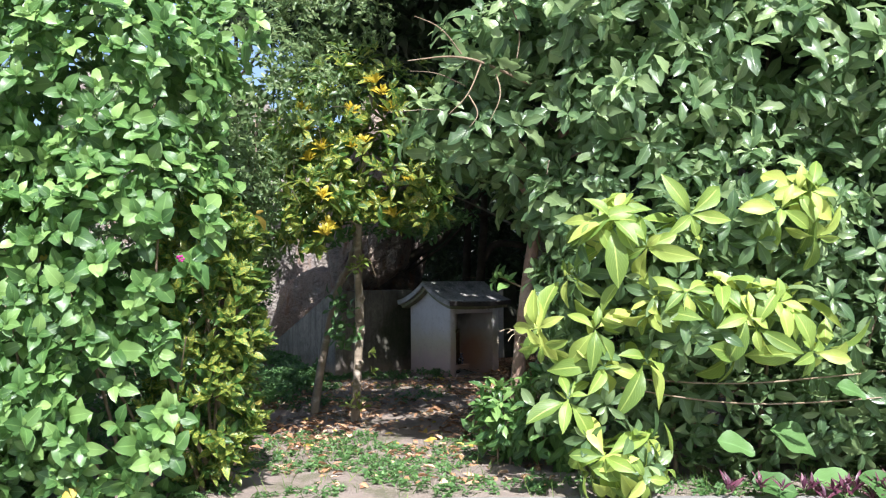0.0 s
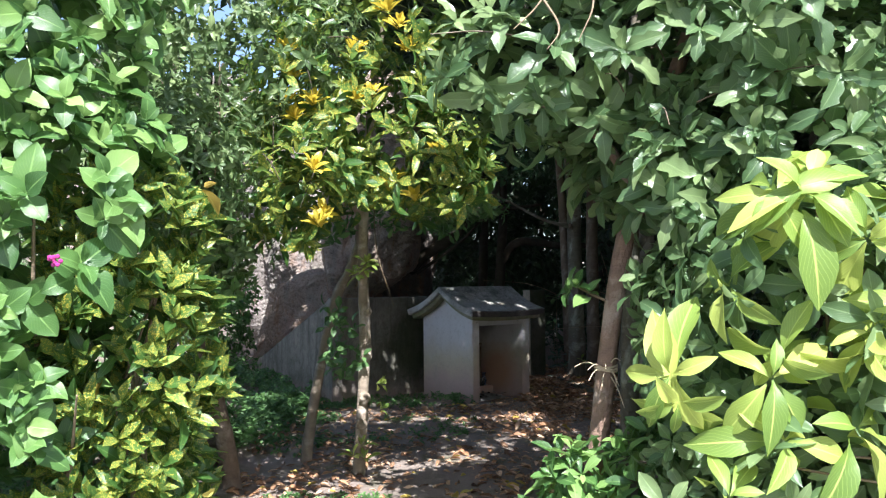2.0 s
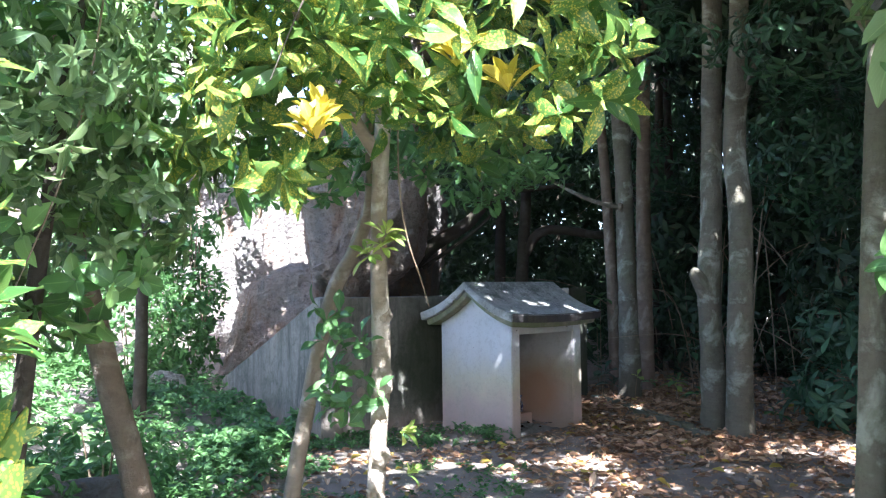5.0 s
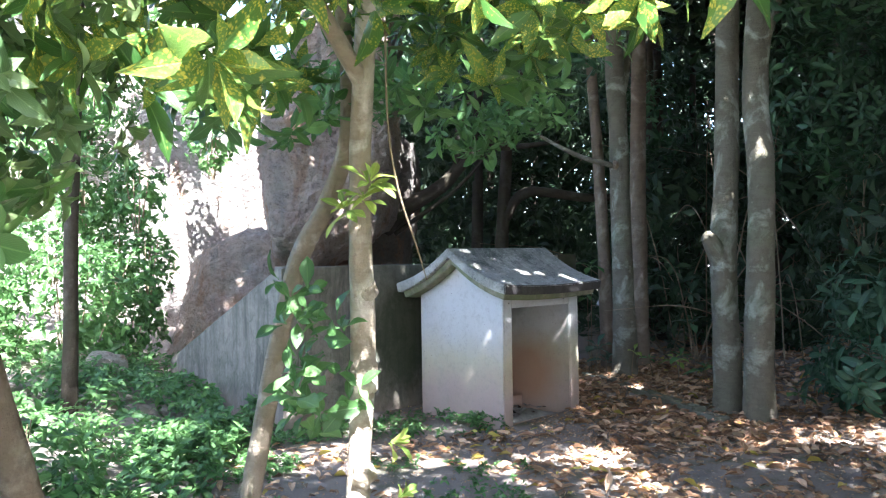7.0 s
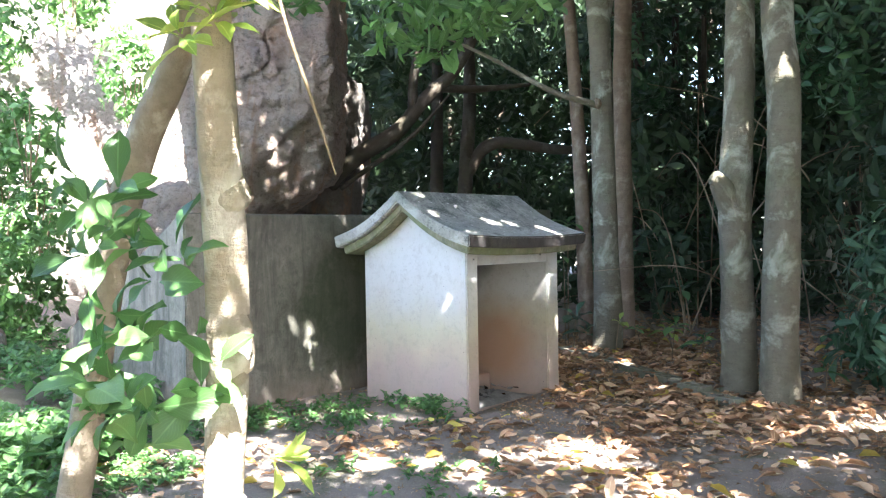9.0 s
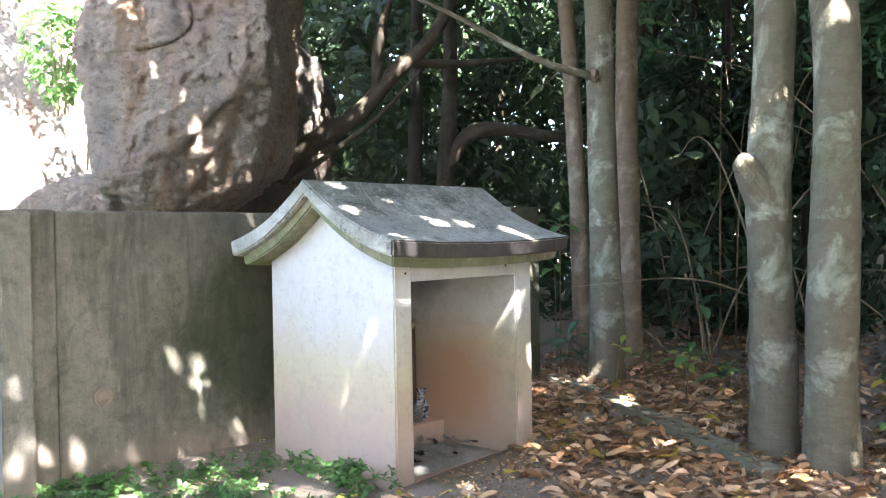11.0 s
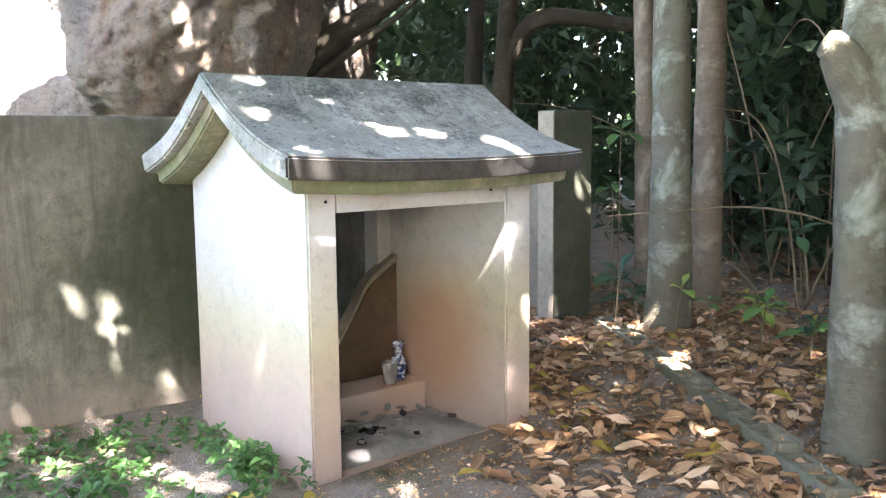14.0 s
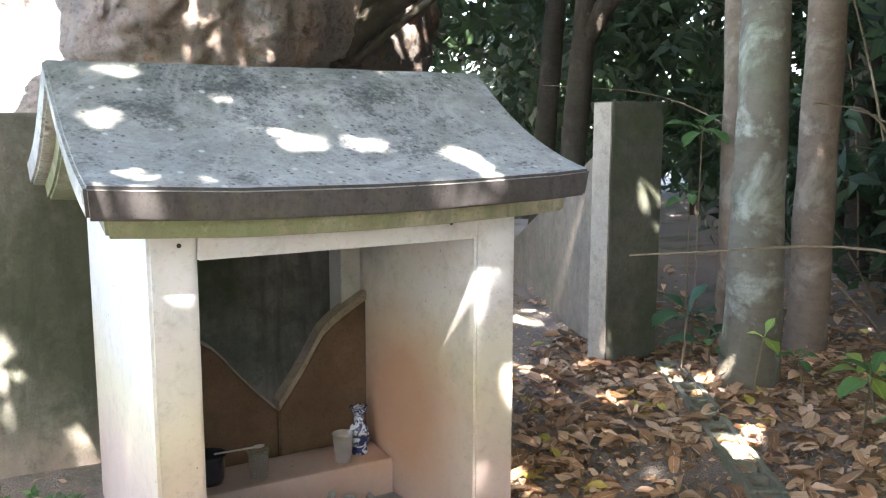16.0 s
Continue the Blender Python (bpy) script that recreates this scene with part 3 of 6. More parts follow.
def prism(bm, outline, depth, axis="y"):
    """A flat outline (a, b) drawn out from depth[0] to depth[1] along an axis."""
    def put(a, b, d):
        return (a, d, b) if axis == "y" else (d, a, b) if axis == "x" else (a, b, d)
    lo = [bm.verts.new(put(a, b, depth[0])) for a, b in outline]
    hi = [bm.verts.new(put(a, b, depth[1])) for a, b in outline]
    n = len(outline)
    bm.faces.new(lo)
    bm.faces.new(hi[::-1])
    for i in range(n):
        bm.faces.new((lo[i], hi[i], hi[(i + 1) % n], lo[(i + 1) % n]))
    bmesh.ops.recalc_face_normals(bm, faces=bm.faces)


def lathe(profile, sides=28):
    bm = bmesh.new()
    rings = [[bm.verts.new((r * math.cos(2 * math.pi * j / sides), r * math.sin(2 * math.pi * j / sides), z)) for j in range(sides)] for r, z in profile]
    for a, b in zip(rings[:-1], rings[1:]):
        for j in range(sides):
            bm.faces.new((a[j], a[(j + 1) % sides], b[(j + 1) % sides], b[j]))
    return bm


def ground_z(x, y):
    """Height of the soil."""
    z = -0.10 * math.exp(-((y - 9.2) / 2.0) ** 2) + 0.03 * min(1, max(0, (y - 10.5) / 2.5))
    z += 0.22 * max(0.0, -2.6 - x) * min(1, max(0, (y - 7.0) / 4)) * (1 if x > -9 else 1)
    z = min(z, 1.6)
    z += 0.10 * min(1, max(0, (x - 1.6) / 1.5)) * min(1, max(0, (y - 13.0) / 2))
    z += 0.05 * min(1, max(0, (y - 12.8) / 1.2))
    if y > 6.2:
        u, v = (x - 0.18) * 0.731 + (y - 14.03) * 0.682, (x - 0.18) * 0.682 - (y - 14.03) * 0.731
        z -= 0.12 if abs(u) < 0.5 and abs(v) < 0.44 else 0.0                             # under the hut's floor
        z += 0.035 * noise.noise(Vector((x * 0.9, y * 0.9, 0.3))) + 0.012 * noise.noise(Vector((x * 4, y * 4, 1.7)))
    return z


# ---- setting ----
def build_ground():
    xs = np.unique(np.concatenate([np.linspace(-6, 7, 131), [-300, -120, -50, -25, -14, -9, 10, 15, 25, 50, 120, 300]]))
    ys = np.unique(np.concatenate([np.linspace(5, 20, 151), [-300, -100, -40, -15, -5, 0, 23, 27, 34, 50, 120, 300]]))
    v = [(x, y, ground_z(x, y)) for y in ys for x in xs]
    n = len(xs)
    f = [(j * n + i, j * n + i + 1, (j + 1) * n + i + 1, (j + 1) * n + i) for j in range(len(ys) - 1) for i in range(n - 1)]
    ob = dress("ground", raw("ground", v, f), M_SOIL, None, "dark leaf-mould soil with moss and fine gravel", True)
    tagged(ob, category="ground", kind="structure")
    bm = bmesh.new()
    for i in range(7):
        box(bm, -6 + i * 2.0, -4.015 + i * 2.0, -6, 5.95 + 0.03 * (i % 2), -0.05, 0.012, 0.008)
    ob = part("pavement", bm, M_PAVE, None, "worn grey cement paving at the garden edge")
    tagged(ob, category="pavement", kind="structure")


build_ground()

HUT = pose(0.18, 14.03, 0.0, 0, 0, 43)


def roof_top(v):
    """Height of the concave roof over the distance from the ridge."""
    k = min(1.0, abs(v) / 0.62)
    return 1.525 - 0.325 * (1.35 * k - 0.35 * k * k) - 0.012 * math.sin(math.pi * k)


def roof_slab(x1, y1, drop, thick):
    """A sheet of roof with both slopes; the eaves lift a little at the corners."""
    bm = bmesh.new()
    U, V = 13, 23
    rows = []
    for lower in (0, 1):
        for i in range(U):
            for j in range(V):
                u, v = -1 + 2 * i / (U - 1), -1 + 2 * j / (V - 1)
                z = roof_top(v * y1) - drop - (thick if lower else 0)
                z += 0.022 * u * u * v * v + 0.003 * noise.noise(Vector((u * 3, v * 3, drop)))
                rows.append(bm.verts.new((u * (x1 - 0.006 * lower), v * (y1 - 0.012 * lower), z)))
    def at(l, i, j):
        return rows[l * U * V + i * V + j]
    for i in range(U - 1):
        for j in range(V - 1):
            bm.faces.new((at(0, i, j), at(0, i + 1, j), at(0, i + 1, j + 1), at(0, i, j + 1)))
            bm.faces.new((at(1, i, j), at(1, i, j + 1), at(1, i + 1, j + 1), at(1, i + 1, j)))
    for i in range(U - 1):
        bm.faces.new((at(0, i, 0), at(1, i, 0), at(1, i + 1, 0), at(0, i + 1, 0)))
        bm.faces.new((at(0, i, V - 1), at(0, i + 1, V - 1), at(1, i + 1, V - 1), at(1, i, V - 1)))
    for j in range(V - 1):
        bm.faces.new((at(0, 0, j), at(0, 0, j + 1), at(1, 0, j + 1), at(1, 0, j)))
        bm.faces.new((at(0, U - 1, j), at(1, U - 1, j), at(1, U - 1, j + 1), at(0, U - 1, j + 1)))
    bmesh.ops.recalc_face_normals(bm, faces=bm.faces)
    rim = [e for e in bm.edges if len(e.link_faces) == 2 and e.calc_face_angle(0) > 0.9]
    bmesh.ops.bevel(bm, geom=rim, offset=0.008, segments=2, affect="EDGES")
    return bm


def gable(y0, y1):
    """Outline of a side wall under the roof, from front to back."""
    top = [(y, roof_top(y) - 0.135) for y in np.linspace(y1, y0, 17)]
    return [(y0, -0.12), (y1, -0.12)] + top


def build_hut():
    hut = thing("shrine_hut", "small whitewashed cement worship hut, open-fronted, with a curved grey roof", "shrine")
    hut.matrix_world = HUT
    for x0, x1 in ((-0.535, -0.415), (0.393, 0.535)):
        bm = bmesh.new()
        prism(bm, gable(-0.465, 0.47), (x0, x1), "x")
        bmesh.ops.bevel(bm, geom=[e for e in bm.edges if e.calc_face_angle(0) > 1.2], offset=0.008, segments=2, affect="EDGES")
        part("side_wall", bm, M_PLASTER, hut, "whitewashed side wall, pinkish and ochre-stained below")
    bm = bmesh.new()
    box(bm, -0.413, 0.391, -0.462, -0.375, 1.018, 1.165, 0.006)
    part("lintel", bm, M_PLASTER, hut)
    bm = bmesh.new()
    box(bm, 0.31, 0.391, 0.33, 0.44, -0.1, 1.16, 0.005)
    part("rear_pier", bm, M_PLASTER, hut)
    bm = bmesh.new()
    box(bm, -0.413, -0.33, 0.33, 0.44, -0.1, 1.16, 0.005)
    part("rear_pier", bm, M_PLASTER, hut)
    slab = part("roof_slab", roof_slab(0.69, 0.62, 0.0, 0.078), M_ROOF, hut, "concave grey cement roof spotted with black lichen")
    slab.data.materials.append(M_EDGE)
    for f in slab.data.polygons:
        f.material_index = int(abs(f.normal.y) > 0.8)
    part("eave_band", roof_slab(0.645, 0.575, 0.078, 0.06), M_EAVE, hut, "ochre cement band with green moss")
    # two low rear panels that swing down to a notch between them
    for sgn, x0, x1, nx in ((1, 0.045, 0.392, 0.045), (-1, -0.414, 0.04, 0.04)):
        w = x1 - x0
        curve = [(0.0, 0.33), (0.15, 0.40), (0.3, 0.475), (0.42, 0.545), (0.5, 0.585), (0.62, 0.62), (0.8, 0.66), (1.0, 0.70)]
        pts = [(nx + sgn * w * a, z) for a, z in curve]
        bm = bmesh.new()
        prism(bm, [(nx, -0.08)] + pts + [(nx + sgn * w, -0.08)], (0.29, 0.345), "y")
        bmesh.ops.bevel(bm, geom=[e for e in bm.edges if e.calc_face_angle(0) > 1.2], offset=0.006, segments=2, affect="EDGES")
        panel = part("rear_panel", bm, M_BROWN, hut, "scorched brown cement panel with a swung top")
        bm = bmesh.new()
        lip = [(a, z + 0.003) for a, z in pts] + [(a, z + (0.034 if sgn > 0 else 0.012)) for a, z in pts[::-1]]
        prism(bm, lip, (0.284, 0.35), "y")
        part("panel_edge", bm, M_POST, panel, "pale cement edge")
    bm = bmesh.new()
    box(bm, -0.413, 0.391, 0.07, 0.287, -0.08, 0.165, 0.012)
    for v in bm.verts:
        v.co.z += 0.006 * noise.noise(v.co * 6)
    part("shelf", bm, M_PLASTER, hut, "dusty cement offering shelf")
    bm = bmesh.new()
    box(bm, -0.413, 0.391, -0.46, 0.068, -0.1, 0.035, 0.004)
    part("hearth_floor", bm, M_ASH, hut, "ash-grey hearth floor")
    bm = bmesh.new()
    box(bm, -0.413, 0.391, -0.475, -0.40, -0.09, 0.062, 0.012)
    part("sill", bm, M_PLASTER, hut)
    for x, y, z in ((-0.46, -0.4665, 1.06), (0.31, -0.4635, 1.07), (-0.05, -0.4635, 1.11)):
        part("nail", lathe_pin(), M_POT, hut, "rusty nail head").location = (x, y, z)


def lathe_pin():
    bm = lathe([(0.0005, -0.002), (0.005, -0.001), (0.006, 0.002), (0.0005, 0.004)], 10)
    bmesh.ops.rotate(bm, verts=bm.verts, matrix=Matrix.Rotation(radians(90), 3, "X"))
    return bm


build_hut()


def enclosure():
    """The stained wall behind the hut with its sloping returns."""
    w = thing("enclosure_wall", "grey cement retaining wall, black-streaked and mossy, behind the hut", "wall")
    tagged(w, kind="structure")
    w.matrix_world = HUT
    bm = bmesh.new()
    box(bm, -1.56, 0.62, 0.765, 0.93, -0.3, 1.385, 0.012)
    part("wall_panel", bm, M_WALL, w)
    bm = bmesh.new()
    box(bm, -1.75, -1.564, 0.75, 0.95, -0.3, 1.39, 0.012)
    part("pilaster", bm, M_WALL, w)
    # return that slopes down and away from the corner
    def wing(a, b, za, zb, zflat, mat, thick=0.14):
        bm = bmesh.new()
        L = math.hypot(b[0] - a[0], b[1] - a[1])
        prism(bm, [(0, -0.4), (L, -0.4), (L, zb), (L * zflat, za), (0, za)], (-thick / 2, thick / 2), "y")
        bmesh.ops.bevel(bm, geom=[e for e in bm.edges if e.calc_face_angle(0) > 0.4], offset=0.01, segments=2, affect="EDGES")
        o = part("wing_wall", bm, mat, w)
        o.matrix_world = pose(a[0], a[1], 0, 0, 0, math.degrees(math.atan2(b[1] - a[1], b[0] - a[0])))
        return o
    bpy.context.view_layer.update()
    wing((-1.60, 13.36), (-3.05, 15.75), 1.383, 0.42, 0.03, M_WALL)
    wing((1.12, 16.30), (0.28, 18.6), 1.22, 0.35, 0.02, M_WING)
    bm = bmesh.new()
    box(bm, -0.168, 0.168, -0.075, 0.075, -0.3, 1.455, 0.01)
    o = part("end_post", bm, M_DARKPOST, w, "dark green-black end post")
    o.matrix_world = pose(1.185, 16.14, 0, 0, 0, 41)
    # thin slab that makes the post's inner side paler than its front
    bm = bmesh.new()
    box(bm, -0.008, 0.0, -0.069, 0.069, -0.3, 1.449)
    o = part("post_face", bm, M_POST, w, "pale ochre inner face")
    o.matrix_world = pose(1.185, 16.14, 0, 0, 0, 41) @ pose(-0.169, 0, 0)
    bm = lathe([(0.0005, 0.004), (0.03, 0.005), (0.036, 0.002), (0.042, 0.006), (0.05, 0.005), (0.052, -0.01)], 20)
    bmesh.ops.rotate(bm, verts=bm.verts, matrix=Matrix.Rotation(radians(90), 3, "X"))
    part("plugged_drain", bm, M_WALL, w, "round mossy plugged drain hole").location = (-1.34, 0.764, 0.47)


enclosure()


def boulder(name, label, shape, at, turn, material, seed, lean=0.0, detail=5, rough=0.12, under=0.0):
    bm = bmesh.new()
    bmesh.ops.create_icosphere(bm, subdivisions=detail, radius=1.0)
    for v in bm.verts:
        d = v.co.copy()
        p = 0.55
        q = Vector([math.copysign(abs(c) ** p, c) for c in d])          # squarer than a ball
        q = q.lerp(d, 0.35)
        k = noise.fractal(d * 1.1 + Vector((seed, 0, 0)), 1.0, 2.0, 3) * 0.22
        k += noise.fractal(d * 5.0 + Vector((0, seed, 0)), 0.9, 2.1, 5) * rough * 0.5
        k += -0.05 * max(0, 0.25 - abs(noise.noise(d * 3.1 + Vector((0, 0, seed))))) * 4 * rough
        q *= 1 + k
        c = Vector((q.x * shape[0], q.y * shape[1], q.z * shape[2]))
        c.x += lean * c.z
        low = max(0.0, -0.32 - q.z)
        if c.x > -0.2:                                                   # undercut foot
            c.x -= under * low * 2.2 * (c.x + 0.2)
            c.y += under * low * 0.5
        v.co = c
    ob = part(name, bm, material, None, label, True)
    ob.matrix_world = pose(*at, 0, 0, turn)
    return tagged(ob, category="rock")


def crag(name, label, at, cuts, material, seed, detail=6, rough=0.05):
    """A boulder split along flat faces: each cut is a normal and a point on it."""
    planes = []
    for n, p in cuts:
        n = Vector(n).normalized()
        planes.append((n, max(0.1, n.dot(Vector(p)))))
    local = random.Random(seed)
    for i in range(8):                                                   # knocked-off corners
        n = Vector((local.gauss(0, 1), local.gauss(0, 1), local.gauss(0, 1))).normalized()
        reach = min(h / n.dot(q) for q, h in planes[:len(cuts)] if n.dot(q) > 1e-3)
        planes.append((n, reach * 1.13))
    bm = bmesh.new()
    bmesh.ops.create_icosphere(bm, subdivisions=detail, radius=1.0)
    for v in bm.verts:
        d = v.co.normalized()
        hits = sorted(h / d.dot(n) for n, h in planes if d.dot(n) > 1e-3)
        k = hits[0] * 0.8 + hits[min(1, len(hits) - 1)] * 0.2 if len(hits) > 1 and hits[1] < hits[0] * 1.15 else hits[0]
        p = d * k
        k = 0.05 * noise.fractal(p * 0.9 + Vector((seed, 0, 0)), 1.0, 2.0, 3) + rough * noise.fractal(p * 4.0 + Vector((0, seed, 0)), 0.8, 2.1, 6) + 0.036 * noise.noise(Vector((p.x * 9, p.y * 9, p.z * 12 + seed))) + 0.014 * noise.noise(Vector((p.x * 22, p.y * 22, p.z * 27)))
        crack = abs(noise.noise(Vector((p.x * 0.9 + p.z * 0.5, p.y * 0.5, p.z * 1.6 - p.x * 0.6 + seed))))
        k -= 0.05 * max(0.0, 0.03 - crack) / 0.03
        v.co = p + d * k
    ob = part(name, bm, material, None, label, True)
    ob.location = at
    return tagged(ob, category="rock")


crag("boulder", "huge pinkish pitted limestone boulder with an overhanging foot", (-1.6, 17.0, 3.0), [((0, -1, 0.2), (0.44, -0.98, -1.3)), ((1, -0.15, 0.0), (0.82, -0.6, -0.75)), ((0.72, -0.1, -0.69), (0.72, -0.85, -1.14)), ((0.46, -0.1, -0.89), (0.3, -0.95, -1.42)), ((-1, -0.05, 0.34), (-0.86, -0.9, -0.85)), ((-0.1, -0.2, 1), (0, 0, 2.1)), ((0, 1, 0), (0, 0.9, 0)), ((0, 0, -1), (0, 0, -2.4))], M_ROCK, 3, 7)
crag("boulder", "lower pink limestone boulder foot behind the wall", (-2.85, 17.2, 0.8), [((0.1, -1, 0.15), (0, -0.7, 0)), ((1, 0, 0), (0.75, 0, 0)), ((-1, -0.3, 0.3), (-0.45, 0, 0)), ((0, 0, -1), (0, 0, -1.3)), ((-0.5, -0.1, 1), (0, 0, 0.85)), ((0, 1, 0), (0, 0.8, 0))], M_ROCK, 8, 6)
# pillar's colour carries the shade it stands in
crag("rock_pillar", "grey streaked limestone pillar, shade put into its colour", (-0.75, 17.8, 2.2), [((0.1, -1, 0), (0, -0.45, 0)), ((1, -0.2, -0.12), (0.3, 0, 0)), ((-1, -0.2, 0), (-0.75, 0, 0)), ((0, 0, -1), (0, 0, -2.3)), ((0, 0, 1), (0, 0, 3.2)), ((0, 1, 0), (0, 0.5, 0))], M_SHADEROCK, 5, 5)
boulder("cliff", "sunlit pale limestone cliff with ledges", (3.4, 1.5, 3.4), (-6.2, 21.0, 2.6), 20, M_PALEROCK, 12.0, 0.0, 5, 0.2)
boulder("rock", "mossy squared limestone block in the undergrowth", (0.2, 0.16, 0.16), (-3.55, 15.0, 0.42), 15, M_PALEROCK, 21.0, 0.0, 3)
# this lump too is shaded by its colour
boulder("rock", "limestone lump behind the leaning tree, shade put into its colour", (0.42, 0.32, 0.3), (-2.65, 10.25, 0.1), 25, M_SHADEROCK, 33.0, 0.0, 4, 0.2)


def kerb():
    k = thing("block_kerb", "row of mossy hollow cement blocks laid as a kerb", "kerb")
    a, b = np.array((1.42, 16.0)), np.array((1.92, 13.3))
    d = unit(b - a)
    turn = math.degrees(math.atan2(d[1], d[0]))
    bm = bmesh.new()
    box(bm, 0, 0.39, -0.065, -0.042, -0.12, 0.03, 0.004)
    box(bm, 0, 0.39, 0.042, 0.065, -0.12, 0.03, 0.004)
    for x in (0.0, 0.113, 0.237, 0.355):
        box(bm, x, x + 0.035, -0.041, 0.041, -0.12, 0.027, 0.004)
    box(bm, 0.01, 0.38, -0.041, 0.041, -0.12, -0.01)
    me = bpy.data.meshes.new("block")
    bm.to_mesh(me)
    me.materials.append(M_BLOCK)
    for i in range(7):
        o = new("block", me)
        o.parent = k
        p = a + d * 0.395 * i
        o.matrix_basis = pose(p[0], p[1], ground_z(*p) + 0.012, rng.normal(0, 1.5), rng.normal(0, 1.5), turn + rng.normal(0, 1.5))


kerb()


# ---- trees ----
def tree(name, label, limbs, material, crown=None):
    """A trunk and limbs; each limb is (points, radii)."""
    t = thing(name, label, "tree", limbs[0][0][0])
    o = Vector(limbs[0][0][0])
    if len(limbs) == 1:                           # high side limbs
        p, q = Vector(limbs[0][0][-2]), Vector(limbs[0][0][-1])
        r = limbs[0][1][-2]
        for k in (0.1, 0.45):
            a = p.lerp(q, k)
            d = Vector((rng.normal(), rng.normal(), 0)).normalized()
            limbs = limbs + [([a, a + d * 0.5 + Vector((0, 0, 0.4)), a + d * 1.1 + Vector((0, 0, 1.2))], [r * 0.5, r * 0.4, r * 0.12])]
    for i, (pts, rad) in enumerate(limbs):
        limb("trunk" if i == 0 else "limb", t, [Vector(p) - o for p in pts], rad, material, sides=14 if i == 0 else 8, seed=rng.random() * 20)
    return t, o


def knot_on(t, at, size, material, seed=0):
    bm = bmesh.new()
    bmesh.ops.create_icosphere(bm, subdivisions=4, radius=1.0)
    for v in bm.verts:
        d = v.co.copy()
        k = 1 + 0.25 * noise.noise(d * 1.6 + Vector((seed, 0, 0))) + 0.07 * noise.noise(d * 6)
        w = max(0.0, -d.x - 0.7) / 0.3
        k *= 1 - 0.35 * w * w * (3 - 2 * w)                               # hollow of the broken limb
        v.co = Vector((d.x * size[0], d.y * size[1], d.z * size[2])) * k
    o = part("knot", bm, material, t, "swollen scar of a lost limb", True)
    o.location = at


t, o = tree("tree", "slim grey lichened tree with a swollen limb scar", [([(2.13, 13.73, -0.1), (2.13, 13.73, 0.15), (2.11, 13.72, 1.0), (2.10, 13.72, 1.5), (2.16, 13.74, 2.2), (2.22, 13.78, 4.2), (2.3, 13.8, 7.0)], [0.15, 0.125, 0.11, 0.115, 0.105, 0.10, 0.05])], M_BARK)
limb("knot", t, [Vector(p) - o for p in ((2.12, 13.72, 1.22), (2.07, 13.70, 1.38), (2.01, 13.68, 1.51), (1.955, 13.665, 1.575), (1.915, 13.66, 1.59))], [0.075, 0.09, 0.085, 0.066, 0.05], M_BARK, "swollen stub of a lost limb", 14, 0.12, 3.0)
t, o = tree("tree", "straight grey lichened tree, forked high up", [([(2.25, 13.38, -0.1), (2.25, 13.38, 0.15), (2.28, 13.39, 1.2), (2.33, 13.41, 2.1), (2.27, 13.43, 2.8), (2.36, 13.45, 3.5), (2.5, 13.5, 7.0)], [0.155, 0.13, 0.115, 0.11, 0.108, 0.10, 0.05]),
     ([(2.28, 13.43, 2.7), (2.27, 13.40, 2.95), (2.5, 13.4, 3.6), (2.8, 13.3, 5)], [0.06, 0.05, 0.045, 0.02])], M_BARK)
t, o = tree("tree", "grey-green lichened tree with a snapped branch", [([(1.80, 15.77, -0.1), (1.80, 15.77, 0.2), (1.79, 15.80, 1.2), (1.79, 15.85, 2.4), (1.80, 15.9, 3.3), (1.6, 16.0, 6.5)], [0.17, 0.14, 0.115, 0.105, 0.11, 0.05]),
     ([(1.78, 15.82, 2.41), (1.70, 15.75, 2.43), (1.35, 15.75, 2.51), (1.0, 15.75, 2.69), (0.73, 15.75, 2.85), (-0.1, 15.7, 3.2)], [0.036, 0.034, 0.026, 0.022, 0.018, 0.008]),
     ([(1.80, 15.9, 3.1), (1.95, 16.0, 3.7), (2.2, 16.1, 5)], [0.07, 0.055, 0.03])], M_BARK)
knot_on(t, Vector((1.71, 15.73, 2.43)) - o, (0.035, 0.05, 0.05), M_BARK2, 4)
t, o = tree("tree", "brown-barked tree standing close beside another", [([(2.15, 16.36, -0.1), (2.15, 16.36, 0.3), (2.15, 16.38, 2), (2.2, 16.4, 4), (2.4, 16.6, 7)], [0.13, 0.105, 0.095, 0.085, 0.04])], M_BARK2)
t, o = tree("tree", "thin brown tree in the wood's edge", [([(1.77, 16.38, -0.1), (1.76, 16.38, 0.5), (1.73, 16.42, 2), (1.66, 16.6, 4), (1.5, 17, 7)], [0.1, 0.08, 0.07, 0.06, 0.03])], M_BARK2)

